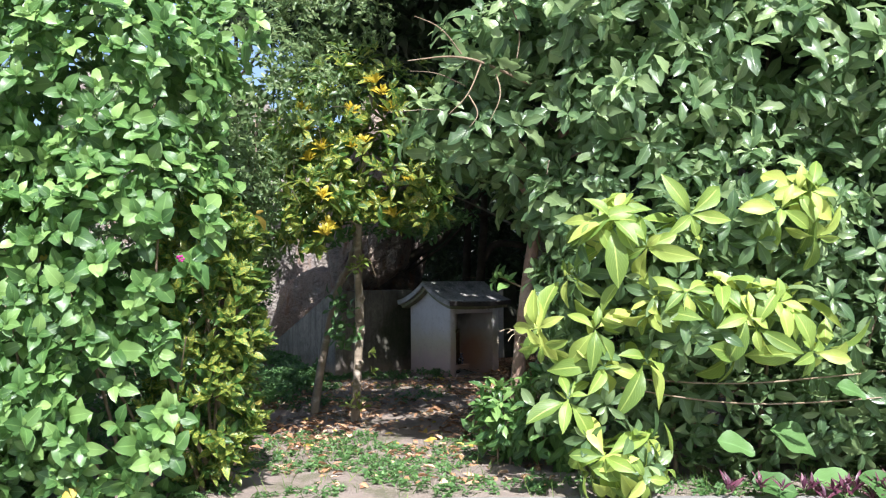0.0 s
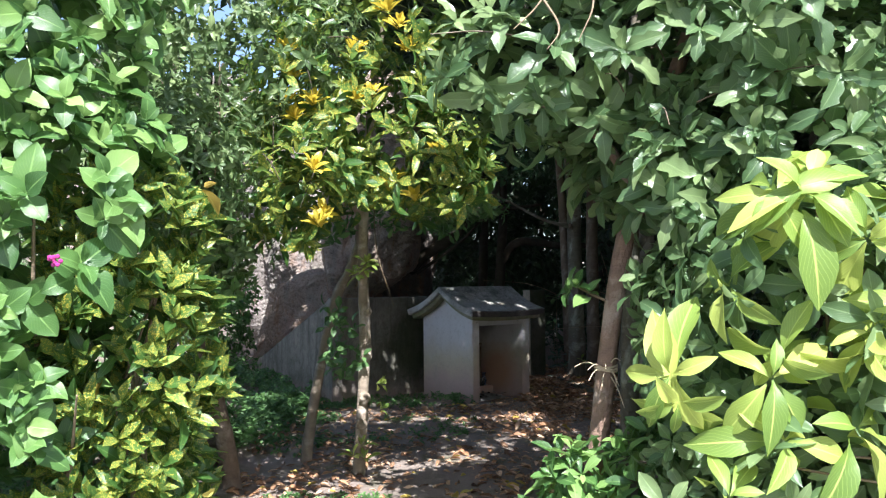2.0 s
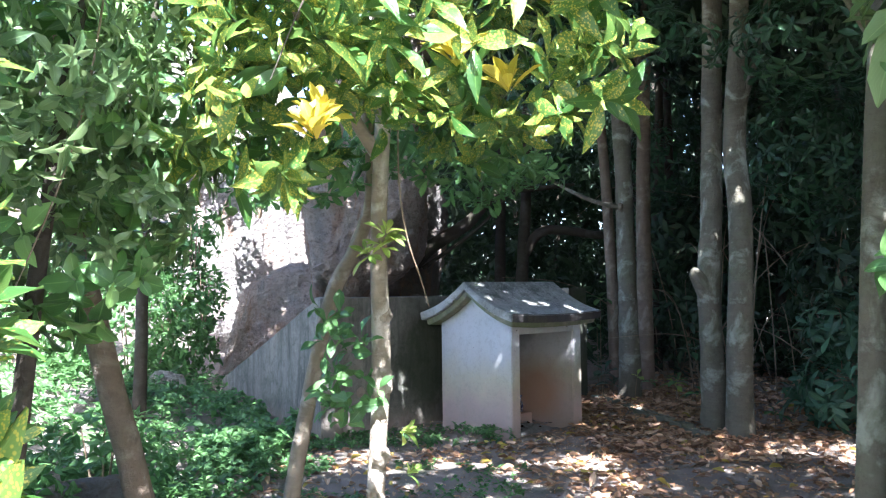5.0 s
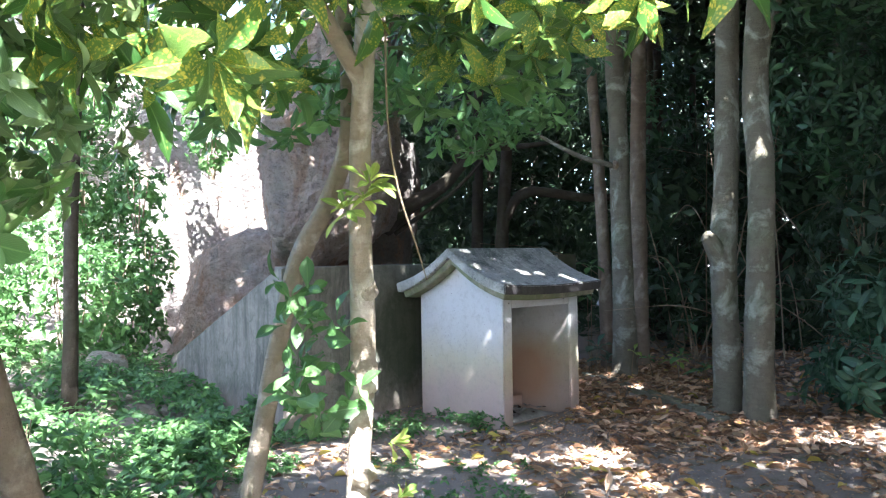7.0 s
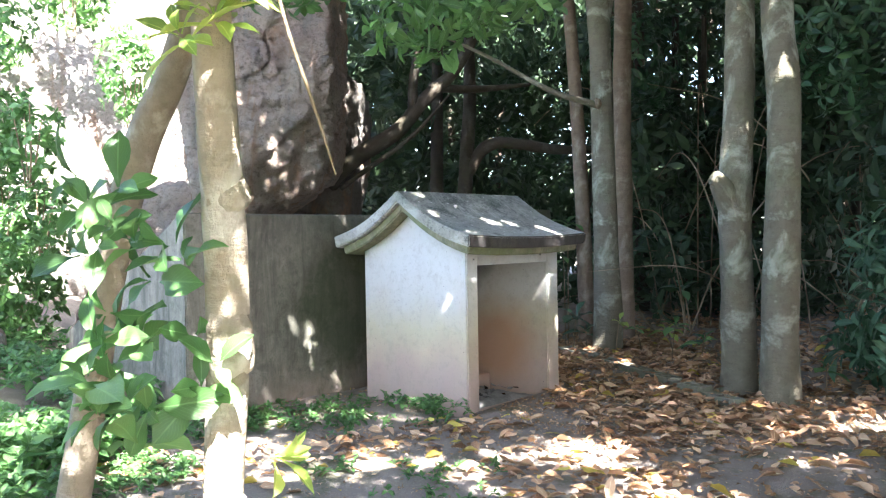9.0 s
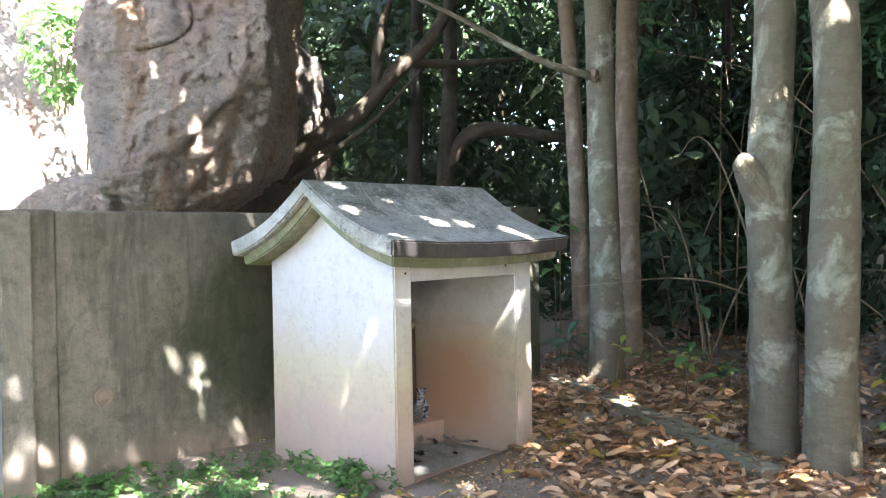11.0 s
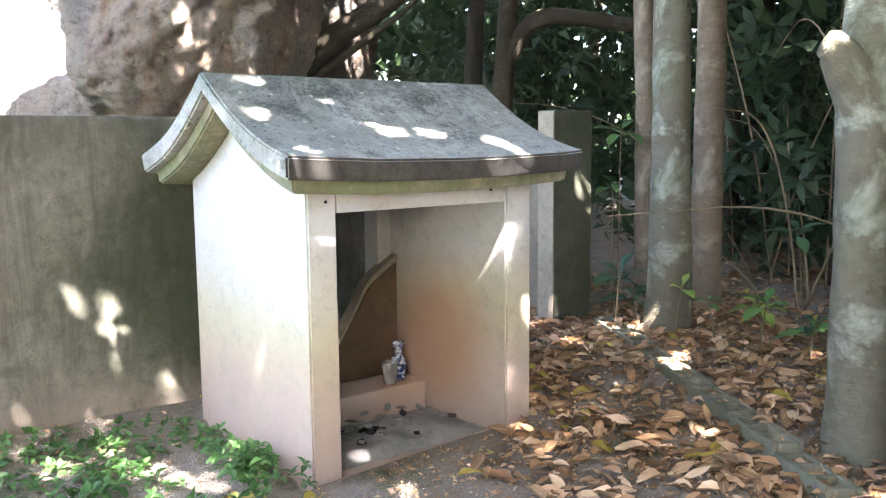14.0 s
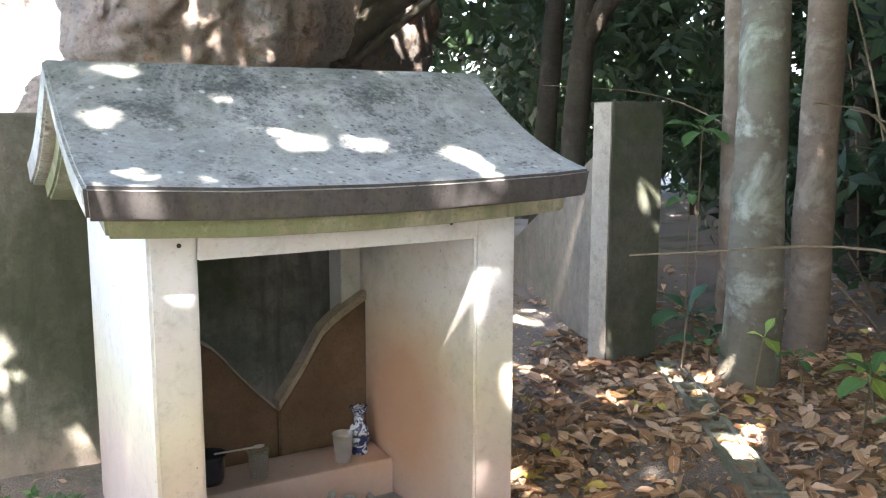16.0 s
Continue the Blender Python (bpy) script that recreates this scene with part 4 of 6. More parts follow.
# leaning trees by the path
t, o = tree("leaning_tree", "leaning brown tree with pale bark rings", [([(-1.98, 9.5, -0.3), (-2.0, 9.48, 0.0), (-2.07, 9.45, 0.45), (-2.2, 9.4, 1.0), (-2.36, 9.3, 1.75), (-2.45, 9.2, 2.6), (-2.3, 9.1, 3.6)], [0.085, 0.075, 0.068, 0.062, 0.055, 0.045, 0.02])], M_BARK2)
t, o = tree("speckled_tree", "upright croton tree with scarred blotchy trunk, sunlight put into its pale colour", [([(-1.02, 9.95, -0.25), (-1.0, 9.92, 0.1), (-0.97, 9.88, 0.6), (-0.94, 9.86, 1.1), (-0.95, 9.7, 1.6), (-0.93, 9.55, 2.1), (-0.85, 9.3, 2.9), (-0.7, 9.0, 3.7)], [0.062, 0.054, 0.047, 0.052, 0.043, 0.042, 0.036, 0.018]),
     ([(-1.55, 10.45, -0.25), (-1.53, 10.42, 0.1), (-1.41, 10.36, 0.75), (-1.31, 10.3, 1.2), (-1.23, 10.25, 1.48), (-1.08, 10.12, 1.70), (-0.96, 9.9, 2.05), (-1.1, 9.5, 3.2)], [0.06, 0.05, 0.045, 0.044, 0.045, 0.042, 0.034, 0.018]),
     ([(-0.93, 9.55, 2.1), (-1.2, 9.0, 2.5), (-1.3, 8.4, 2.8)], [0.035, 0.025, 0.01])], M_SUNBARK)
knot_on(t, Vector((-0.94, 9.84, 0.98)) - o, (0.055, 0.055, 0.1), M_SUNBARK, 9)
for x, y, z, k in ((-0.955, 9.84, 0.58, 2.0), (-0.935, 9.79, 1.32, 5.0), (-0.99, 9.88, 0.36, 7.0)):
    knot_on(t, Vector((x, y, z)) - o, (0.052, 0.05, 0.055), M_SUNBARK, k)
SPECK, SPECK_O = t, o
t, o = tree("thin_tree", "thin dark straight sapling", [([(-3.42, 13.6, -0.1), (-3.40, 13.6, 0.8), (-3.38, 13.6, 2.0), (-3.3, 13.6, 3.6), (-3.2, 13.5, 6)], [0.07, 0.06, 0.055, 0.05, 0.02])], M_DARKBARK)
ROPE_T, o = tree("rope_tied_tree", "pinkish tree trunk with string tied round it", [([(0.56, 7.6, -0.2), (0.575, 7.59, 0.1), (0.635, 7.54, 0.6), (0.67, 7.5, 1.0), (0.72, 7.41, 1.5), (0.80, 7.25, 2.05), (1.0, 7.0, 2.7), (1.2, 6.9, 3.4)], [0.075, 0.066, 0.06, 0.058, 0.056, 0.052, 0.045, 0.02]),
     ([(0.80, 7.2, 2.05), (0.6, 7.1, 2.35), (0.3, 7.0, 2.5), (0.0, 6.95, 2.55)], [0.035, 0.026, 0.02, 0.01]),
     ([(0.76, 7.3, 1.85), (1.0, 7.1, 2.15), (1.3, 6.9, 2.3), (1.7, 6.7, 2.35)], [0.035, 0.028, 0.02, 0.01])], M_PINKBARK)
tree("tree", "grey trunk behind the tied tree", [([(1.07, 8.7, -0.2), (1.06, 8.7, 0.3), (1.08, 8.65, 1.5), (1.12, 8.5, 3.5)], [0.085, 0.07, 0.06, 0.03])], M_BARK)


def rope():
    r = thing("string_binding", "frayed raffia string tied round the trunk", "string", (0.672, 7.49, 1.04))
    for i in range(3):
        a = np.linspace(0, 2 * np.pi, 15)
        pts = [(0.066 * math.cos(t), 0.066 * math.sin(t), 0.012 * i - 0.012 + 0.006 * math.sin(2 * t + i)) for t in a]
        limb("loop", r, pts, [0.006] * 15, M_ROPE, sides=6)
    for i in range(9):
        d = Vector((rng.uniform(-1, 1), -1.0 * rng.random() - 0.2, rng.uniform(-0.5, 0.3))).normalized()
        s = d * 0.06
        L = rng.uniform(0.06, 0.2)
        limb("loose_end", r, [s, s + d * L * 0.5 + Vector((0, 0, 0.01)), s + d * L + Vector((0, 0, -0.04))], [0.004, 0.0035, 0.002], M_ROPE, sides=5)


rope()


# ---- shrubs at the entrance ----
def cut(P, A, f):
    k = f(P)
    return P[k], A[k]


def split(P, A, k):
    """The k tips nearest to the lane's mouth, and the others."""
    o = np.argsort(np.linalg.norm((P - [-0.4, 3.8, 1.4]) * [1, 1, 0.8], axis=1))
    return P[o[:k]], A[o[:k]], P[o[k:]], A[o[k:]]


def left_hedge():
    h = thing("hedge", "tall dense garden hedge of broad toothed green leaves", "hedge")
    S = [((-2.3, 6.1, 0.7), (0.95, 0.75, 0.9)), ((-2.2, 6.0, 1.8), (0.85, 0.7, 0.9)), ((-3.3, 5.9, 1.2), (1.1, 0.8, 1.4)), ((-2.5, 6.1, 2.9), (1.0, 0.8, 0.9)), ((-3.6, 6.0, 2.9), (1.2, 0.9, 1.1)), ((-4.9, 5.9, 1.6), (1.2, 0.9, 1.9)), ((-6.3, 6.0, 1.6), (1.2, 1.0, 2.0)), ((-2.0, 6.9, 3.4), (0.8, 0.8, 0.5)), ((-4.6, 6.3, 3.9), (1.6, 1.0, 0.9))]
    P, A = blobs(S, 54, 0.4, 0.45, lambda p: (p[:, 1] < 6.7) & (p[:, 0] < np.where(p[:, 2] > 1.55, -1.32, -1.52)) & ((p[:, 1] < 5.65) | (p[:, 0] < -1.8) | (p[:, 2] > 2.1)))
    A = unit(A + [0.05, -0.35, 0])
    a, b, c, d = split(P, A, 60)
    single_leaves(h, a, b, 5, 0.14, 0.092, M_HYD, "ovate", 300, (0.45, 1.2), fold=0.12, droop=0.3)
    foliage("foliage", h, c, d, 6, 0.135, 0.085, M_HYD, "ovate", 5, (0.45, 1.25), fold=0.12, stuff=True)
    P, A = blobs(S[:4], 9, 0.06, 0.4, lambda p: (p[:, 1] < 6.4) & (p[:, 0] < -1.3))
    foliage("yellowing_leaves", h, P[::12], A[::12], 2, 0.10, 0.06, M_DRYY, "ovate", 5, label="yellowing leaves", stuff=True)
    for i in range(14):
        x, z = rng.uniform(-4.5, -1.6), rng.uniform(0.8, 2.6)
        limb("branch", h, [(x + 0.2, 6.3, 0.0), (x + rng.normal(0, 0.1), 6.1, z * 0.5), (x + rng.normal(0, 0.2), 5.7, z)], [0.018, 0.012, 0.004], M_TWIG, sides=6)


def flower():
    f = thing("flower", "small magenta flower cluster in the hedge", "flower", (-1.62, 5.36, 1.63))
    for i in range(12):
        d = Vector(unit(rng.normal(size=3)))
        bm = bmesh.new()
        bmesh.ops.create_icosphere(bm, subdivisions=1, radius=0.009)
        for v in bm.verts:
            v.co *= 1 + 0.3 * noise.noise(v.co * 200)
        part("petal", bm, M_PINKF, f).location = d * 0.02


def croton_bush():
    h = thing("speckled_shrub", "croton shrub with yellow-flecked green leaves beside the path", "shrub")
    S = [((-1.72, 6.3, 0.65), (0.4, 0.45, 0.6)), ((-1.66, 6.25, 1.25), (0.4, 0.42, 0.5)), ((-1.7, 6.3, 1.72), (0.38, 0.38, 0.36))]
    P, A = blobs(S, 85, 0.3, 0.7)
    a, b, c, d = split(P, unit(A + [0, -0.15, 0.1]), 45)
    single_leaves(h, a, b, 6, 0.13, 0.05, M_CROT, "lance", 270, (0.3, 1.0), droop=0.15)
    foliage("foliage", h, c, d, 8, 0.125, 0.048, M_CROT, "lance", 5, (0.3, 1.05), droop=0.15, stuff=True)
    for i in range(5):
        limb("stem", h, [(-1.75 + rng.normal(0, 0.08), 6.55, -0.05), (-1.75 + rng.normal(0, 0.15), 6.5, 0.7), (-1.72 + rng.normal(0, 0.2), 6.45, 1.5)], [0.016, 0.012, 0.005], M_TWIG, sides=6)


def croton_crown():
    """The crown of the speckled tree, golden at its shoot tips."""
    h, o = SPECK, np.array(SPECK_O)
    S = [((-1.0, 8.4, 2.75), (0.75, 0.7, 0.65)), ((-0.45, 8.3, 2.35), (0.55, 0.55, 0.42)), ((-0.28, 8.8, 2.42), (0.32, 0.4, 0.36)), ((-1.15, 8.2, 2.05), (0.45, 0.5, 0.3)), ((-0.75, 8.6, 3.3), (0.7, 0.7, 0.5)), ((-0.7, 9.3, 2.8), (0.65, 0.5, 0.45)), ((-0.5, 9.55, 2.25), (0.25, 0.2, 0.25)), ((-1.05, 7.6, 2.2), (0.3, 0.3, 0.3)), ((-1.3, 9.6, 2.5), (0.6, 0.5, 0.45))]
    P, A = blobs(S, 25, 0.45, 0.55)
    a, b, c, d = split(P, unit(A + [0, -0.1, 0]), 50)
    single_leaves(h, a - o, b, 6, 0.15, 0.056, M_CROT, "lance", 300, (0.35, 1.2), droop=0.3)
    foliage("crown", h, c - o, d, 8, 0.145, 0.054, M_CROT, "lance", 5, (0.35, 1.3), stuff=True)
    gold = np.array([(-1.01, 7.3, 2.21), (-1.05, 7.8, 1.93), (-0.83, 7.9, 3.05), (-1.28, 8.0, 2.75), (-1.25, 8.0, 2.92), (-1.3, 8.05, 3.1), (-1.1, 7.9, 2.72), (-1.22, 7.9, 2.62), (-0.82, 7.8, 2.72), (-0.72, 7.85, 2.76), (-0.55, 8.0, 3.25), (-0.5, 8.05, 3.1), (-0.62, 8.0, 3.35), (-0.62, 7.95, 2.2), (-0.45, 7.95, 2.1), (-0.3, 8.0, 2.4), (-1.05, 7.95, 2.0)])
    for g in gold - o:
        foliage("golden_shoot", h, g[None], unit(np.array([[0.05, -0.35, 1.0]]) + rng.normal(0, 0.2, (1, 3))), 17, 0.115, 0.046, M_GOLD, "obovate", 6, (0.1, 1.0), droop=0.2, label="golden yellow young leaves")
    P, A = blobs([((-1.4, 9.9, 2.1), (0.42, 0.3, 0.22)), ((-0.7, 9.8, 2.2), (0.36, 0.3, 0.2)), ((-0.2, 9.7, 2.2), (0.3, 0.25, 0.16))], 34, 0.5, 0.1)
    foliage("low_crown", h, P - o, A, 6, 0.12, 0.045, M_HERB, "obovate", 5, (0.6, 1.6), label="green leaves under the fork", stuff=True)
    # leafy shoot on the trunk
    tips = np.array([(-0.93, 9.62, 1.68), (-0.9, 9.55, 1.74), (-1.0, 9.6, 1.64)])
    foliage("shoot", h, tips - o, np.array([[0.1, -0.5, 0.9], [0.4, -0.4, 0.8], [-0.5, -0.4, 0.8]]), 9, 0.13, 0.045, M_LIME, "obovate", 6, (0.5, 1.5), label="fresh green shoot")
    P = np.stack([rng.normal(-1.14, 0.08, 26), rng.normal(9.78, 0.07, 26), rng.uniform(0.75, 1.42, 26)], 1)
    for g in P - o:
        foliage("side_shoot", h, g[None], unit(rng.normal(0, 0.5, (1, 3)) + [-0.4, -0.5, 0.4]), 4, 0.12, 0.06, M_HERB, "obovate", 6, (0.5, 1.4))
    P = np.array([(-0.95, 9.8, 0.08), (-1.05, 9.78, 0.12), (-0.98, 9.82, 0.2), (-0.83, 9.8, 0.72), (-0.8, 9.8, 0.5)])
    for g, d in zip(P - o, ((0.1, -0.4, 1), (-0.3, -0.3, 1), (0.3, -0.2, 1), (0.9, -0.3, 0.3), (0.8, -0.2, 0.5))):
        foliage("sucker", h, g[None], unit(np.array([d], float)), 6, 0.11, 0.04, M_LIME, "obovate", 6, (0.2, 0.9), label="young sucker")


def vine_tree():
    h = thing("small_leaved_tree", "small-leaved bushy tree behind the hedge", "tree")
    S = [((-1.9, 7.6, 2.3), (0.5, 0.5, 0.6)), ((-1.68, 8.25, 1.95), (0.3, 0.35, 0.45)), ((-1.7, 8.2, 3.2), (0.9, 0.8, 0.7)), ((-2.6, 7.9, 2.6), (0.9, 0.7, 0.9)), ((-2.4, 8.6, 1.9), (0.6, 0.5, 0.6)), ((-2.1, 8.7, 4.0), (1.0, 0.6, 0.8)), ((-1.2, 9.0, 4.2), (0.7, 0.5, 0.4)), ((-3.6, 8.6, 4.0), (1.0, 0.7, 0.8)), ((-2.4, 9.2, 3.1), (0.7, 0.4, 0.6))]
    P, A = blobs(S, 85, 0.4, 0.3)
    foliage("crown", h, P, A, 6, 0.075, 0.036, M_VINE, "ovate", 3, (0.5, 1.4), stuff=True)
    P, A = blobs([((-1.95, 8.3, 1.85), (0.35, 0.35, 0.6)), ((-2.3, 8.6, 2.4), (0.6, 0.5, 0.6))], 40, 0.5, 0.1)
    foliage("lower_leaves", h, P, A, 5, 0.12, 0.075, M_HYD, "ovate", 5, (0.7, 1.6), stuff=True)
    limb("trunk", h, [(-2.3, 8.5, -0.15), (-2.2, 8.4, 0.8), (-2.0, 8.2, 1.8), (-1.7, 8.0, 3.0)], [0.04, 0.034, 0.028, 0.01], M_DARKBARK)
    for i in range(16):
        a = np.array((rng.uniform(-2.3, -0.9), rng.uniform(7.3, 8.2), rng.uniform(1.7, 3.2)))
        d = unit(rng.normal(size=3)) * rng.uniform(0.3, 0.7)
        limb("twig", h, [a, a + d * 0.3 + [0, 0, 0.03], a + d * 0.6], [0.004, 0.003, 0.0015], M_DARKBARK, sides=5)


def right_shrub():
    h = thing("big_leaved_shrub", "large-leaved garden shrub, pale young leaves in front", "shrub")
    S = [((1.55, 6.7, 1.3), (0.8, 0.7, 0.8)), ((2.4, 6.7, 1.9), (0.9, 0.8, 0.9)), ((1.7, 6.9, 2.3), (0.9, 0.8, 0.7)), ((3.4, 6.6, 1.5), (1.0, 0.8, 1.5)), ((4.8, 6.5, 1.8), (1.2, 0.9, 1.9)), ((6.3, 6.5, 1.8), (1.2, 0.9, 2.0))]
    right = lambda p: (p[:, 1] < 7.2) & (p[:, 0] > 0.62)
    P, A = blobs(S, 38, 0.4, 0.3, right)
    A = unit(A + [0, -0.2, 0])
    foliage("foliage", h, P, A, 6, 0.17, 0.075, M_LOBE, "lobed", 6, (0.6, 1.6), stuff=True)
    Y = [((0.68, 6.1, 1.3), (0.16, 0.18, 0.3)), ((0.72, 6.1, 0.8), (0.18, 0.18, 0.3)), ((0.95, 6.05, 1.05), (0.3, 0.2, 0.3)), ((1.1, 5.95, 0.6), (0.35, 0.2, 0.45)), ((1.35, 5.95, 1.65), (0.5, 0.25, 0.45)), ((1.8, 5.9, 1.2), (0.5, 0.22, 0.3)), ((2.35, 5.9, 1.15), (0.45, 0.2, 0.3)), ((1.2, 5.9, 0.25), (0.3, 0.2, 0.2)), ((2.2, 6.0, 1.9), (0.5, 0.25, 0.3))]
    P, A = blobs(Y, 60, 0.25, 0.35, lambda p: p[:, 0] > 0.46)
    k = rng.permutation(len(P))
    k = np.concatenate([k[P[k][:, 1] < 6.02], k[P[k][:, 1] >= 6.02]])
    a, b = P[k][:44] - [0, 0.07, 0], unit(A[k][:44] + [0, -0.45, 0.05])
    single_leaves(h, a, b, 7, 0.26, 0.11, M_LIME, "obovate", 290, (0.7, 1.8), fold=0.3, droop=0.7)
    foliage("green_foliage", h, P[k][44:110], A[k][44:110], 7, 0.18, 0.075, M_LOBE, "obovate", 7, (0.6, 1.6), droop=0.45, stuff=True)
    D = [((0.98, 6.75, 0.9), (0.3, 0.3, 0.5)), ((1.0, 6.95, 1.45), (0.3, 0.3, 0.3)), ((2.1, 6.7, 0.45), (0.7, 0.35, 0.4)), ((3.0, 6.6, 0.5), (0.7, 0.35, 0.45)), ((1.5, 7.3, 0.5), (0.6, 0.5, 0.5)), ((2.5, 7.2, 0.5), (0.8, 0.5, 0.55)), ((3.7, 7.1, 0.5), (0.9, 0.5, 0.6)), ((5.2, 7.0, 0.6), (1.2, 0.6, 0.7)), ((3.0, 7.4, 1.2), (1.5, 0.5, 0.8))]
    P, A = blobs(D, 46, 0.5, 0.3, lambda p: p[:, 0] > 0.7)
    foliage("shaded_leaves", h, P, A, 6, 0.15, 0.065, M_LOBE, "lobed", 4, (0.6, 1.6), label="dark inner leaves", stuff=True)
    for i, (x, y, z, L) in enumerate(((2.42, 6.15, 0.42, 0.34), (2.0, 6.1, 0.36, 0.26), (1.95, 5.95, 1.22, 0.2), (2.75, 5.95, 0.75, 0.2), (2.65, 6.0, 0.12, 0.34), (2.2, 5.95, 0.1, 0.3), (2.9, 5.9, 0.14, 0.3))):
        v, f, uv = leaf_arrays(np.array([(x - L * 0.4, y, z)]), np.array([[0.8, -0.25, -0.25 + 0.1 * (i % 3)]]), np.array([[0, -0.6, 1.0]]), L, L * 0.85, "ovate", 10, 0.12, 0.2)
        dress("large_leaf", raw("large_leaf", v, f, uv), M_HERB, h, "single large heart-shaped leaf", True)
    for i in range(7):
        x = rng.uniform(1.3, 3.6)
        limb("stem", h, [(x + 0.1, 6.9, -0.05), (x + rng.normal(0, 0.1), 6.7, 0.7), (x + rng.normal(0, 0.25), 6.3, rng.uniform(1.0, 2.2))], [0.02, 0.014, 0.006], M_TWIG, sides=6)


def overhead_tree():
    """Fig-like crown that hangs over the way in; its trunk is the tied tree."""
    h, o = ROPE_T, np.array((0.56, 7.6, -0.2))
    S = [((0.9, 7.0, 2.75), (0.75, 0.6, 0.5)), ((0.25, 7.1, 2.72), (0.6, 0.5, 0.42)), ((1.7, 6.7, 2.85), (0.9, 0.7, 0.55)), ((2.8, 6.6, 3.2), (1.2, 0.8, 0.7)), ((0.6, 6.8, 3.35), (0.6, 0.6, 0.4)), ((1.6, 6.7, 3.6), (1.1, 0.8, 0.6)), ((0.85, 7.5, 2.2), (0.35, 0.35, 0.35)), ((4.4, 6.6, 3.6), (1.5, 0.9, 0.9)), ((0.95, 6.95, 2.1), (0.3, 0.35, 0.4))]
    P, A = blobs(S, 31, 0.45, 0.5)
    A = unit(A + [0.1, -0.25, 0])
    a, b, c, d = split(P, A, 50)
    single_leaves(h, a - o, b, 6, 0.21, 0.09, M_LOBE, "lobed", 290, (0.6, 1.6), droop=0.4)
    foliage("crown", h, c - o, d, 6, 0.205, 0.088, M_LOBE, "lobed", 6, (0.6, 1.6), droop=0.4, stuff=True)
    for i in range(12):
        a = np.array((rng.uniform(-0.2, 1.4), rng.uniform(6.6, 7.3), rng.uniform(2.4, 3.2)))
        d = unit(rng.normal(size=3) * [1, 1, 0.3] + [-0.3, -0.4, 0]) * rng.uniform(0.3, 0.7)
        limb("twig", h, [a - o, a + d * 0.5 + [0, 0, 0.05] - o, a + d - o], [0.006, 0.004, 0.002], M_BARK2, sides=5)
    limb("side_twig", h, [Vector(p) - Vector(o) for p in ((0.71, 7.42, 1.42), (0.6, 7.39, 1.46), (0.49, 7.37, 1.52))], [0.009, 0.007, 0.005], M_TWIG, sides=6)
    P = np.array([(0.49, 7.36, 1.53), (0.56, 7.36, 1.49), (0.44, 7.35, 1.5)])
    foliage("side_shoot", h, P - o, unit(np.array([[-0.3, -0.4, 0.9], [0.1, -0.5, 0.9], [-0.9, -0.3, 0.3]])), 5, 0.13, 0.075, M_HYD, "ovate", 7, (0.5, 1.5), label="round-leaved green side shoot")


def base_shrub():
    h = thing("low_shrub", "low dark glossy-leaved shrub at the tied tree's foot", "shrub")
    P, A = blobs([((0.5, 7.35, 0.32), (0.24, 0.26, 0.32)), ((0.9, 7.1, 0.4), (0.3, 0.3, 0.4))], 55, 0.4, 0.6)
    foliage("foliage", h, P, A, 6, 0.17, 0.07, M_HYD, "obovate", 6, (0.4, 1.3), stuff=True)
    for x in (0.45, 0.55, 0.85):
        limb("stem", h, [(x, 7.35, -0.1), (x + rng.normal(0, 0.04), 7.32, 0.25), (x + rng.normal(0, 0.08), 7.28, 0.55)], [0.012, 0.009, 0.004], M_TWIG, sides=6)


left_hedge(), flower(), croton_bush(), croton_crown(), vine_tree(), right_shrub(), overhead_tree(), base_shrub()


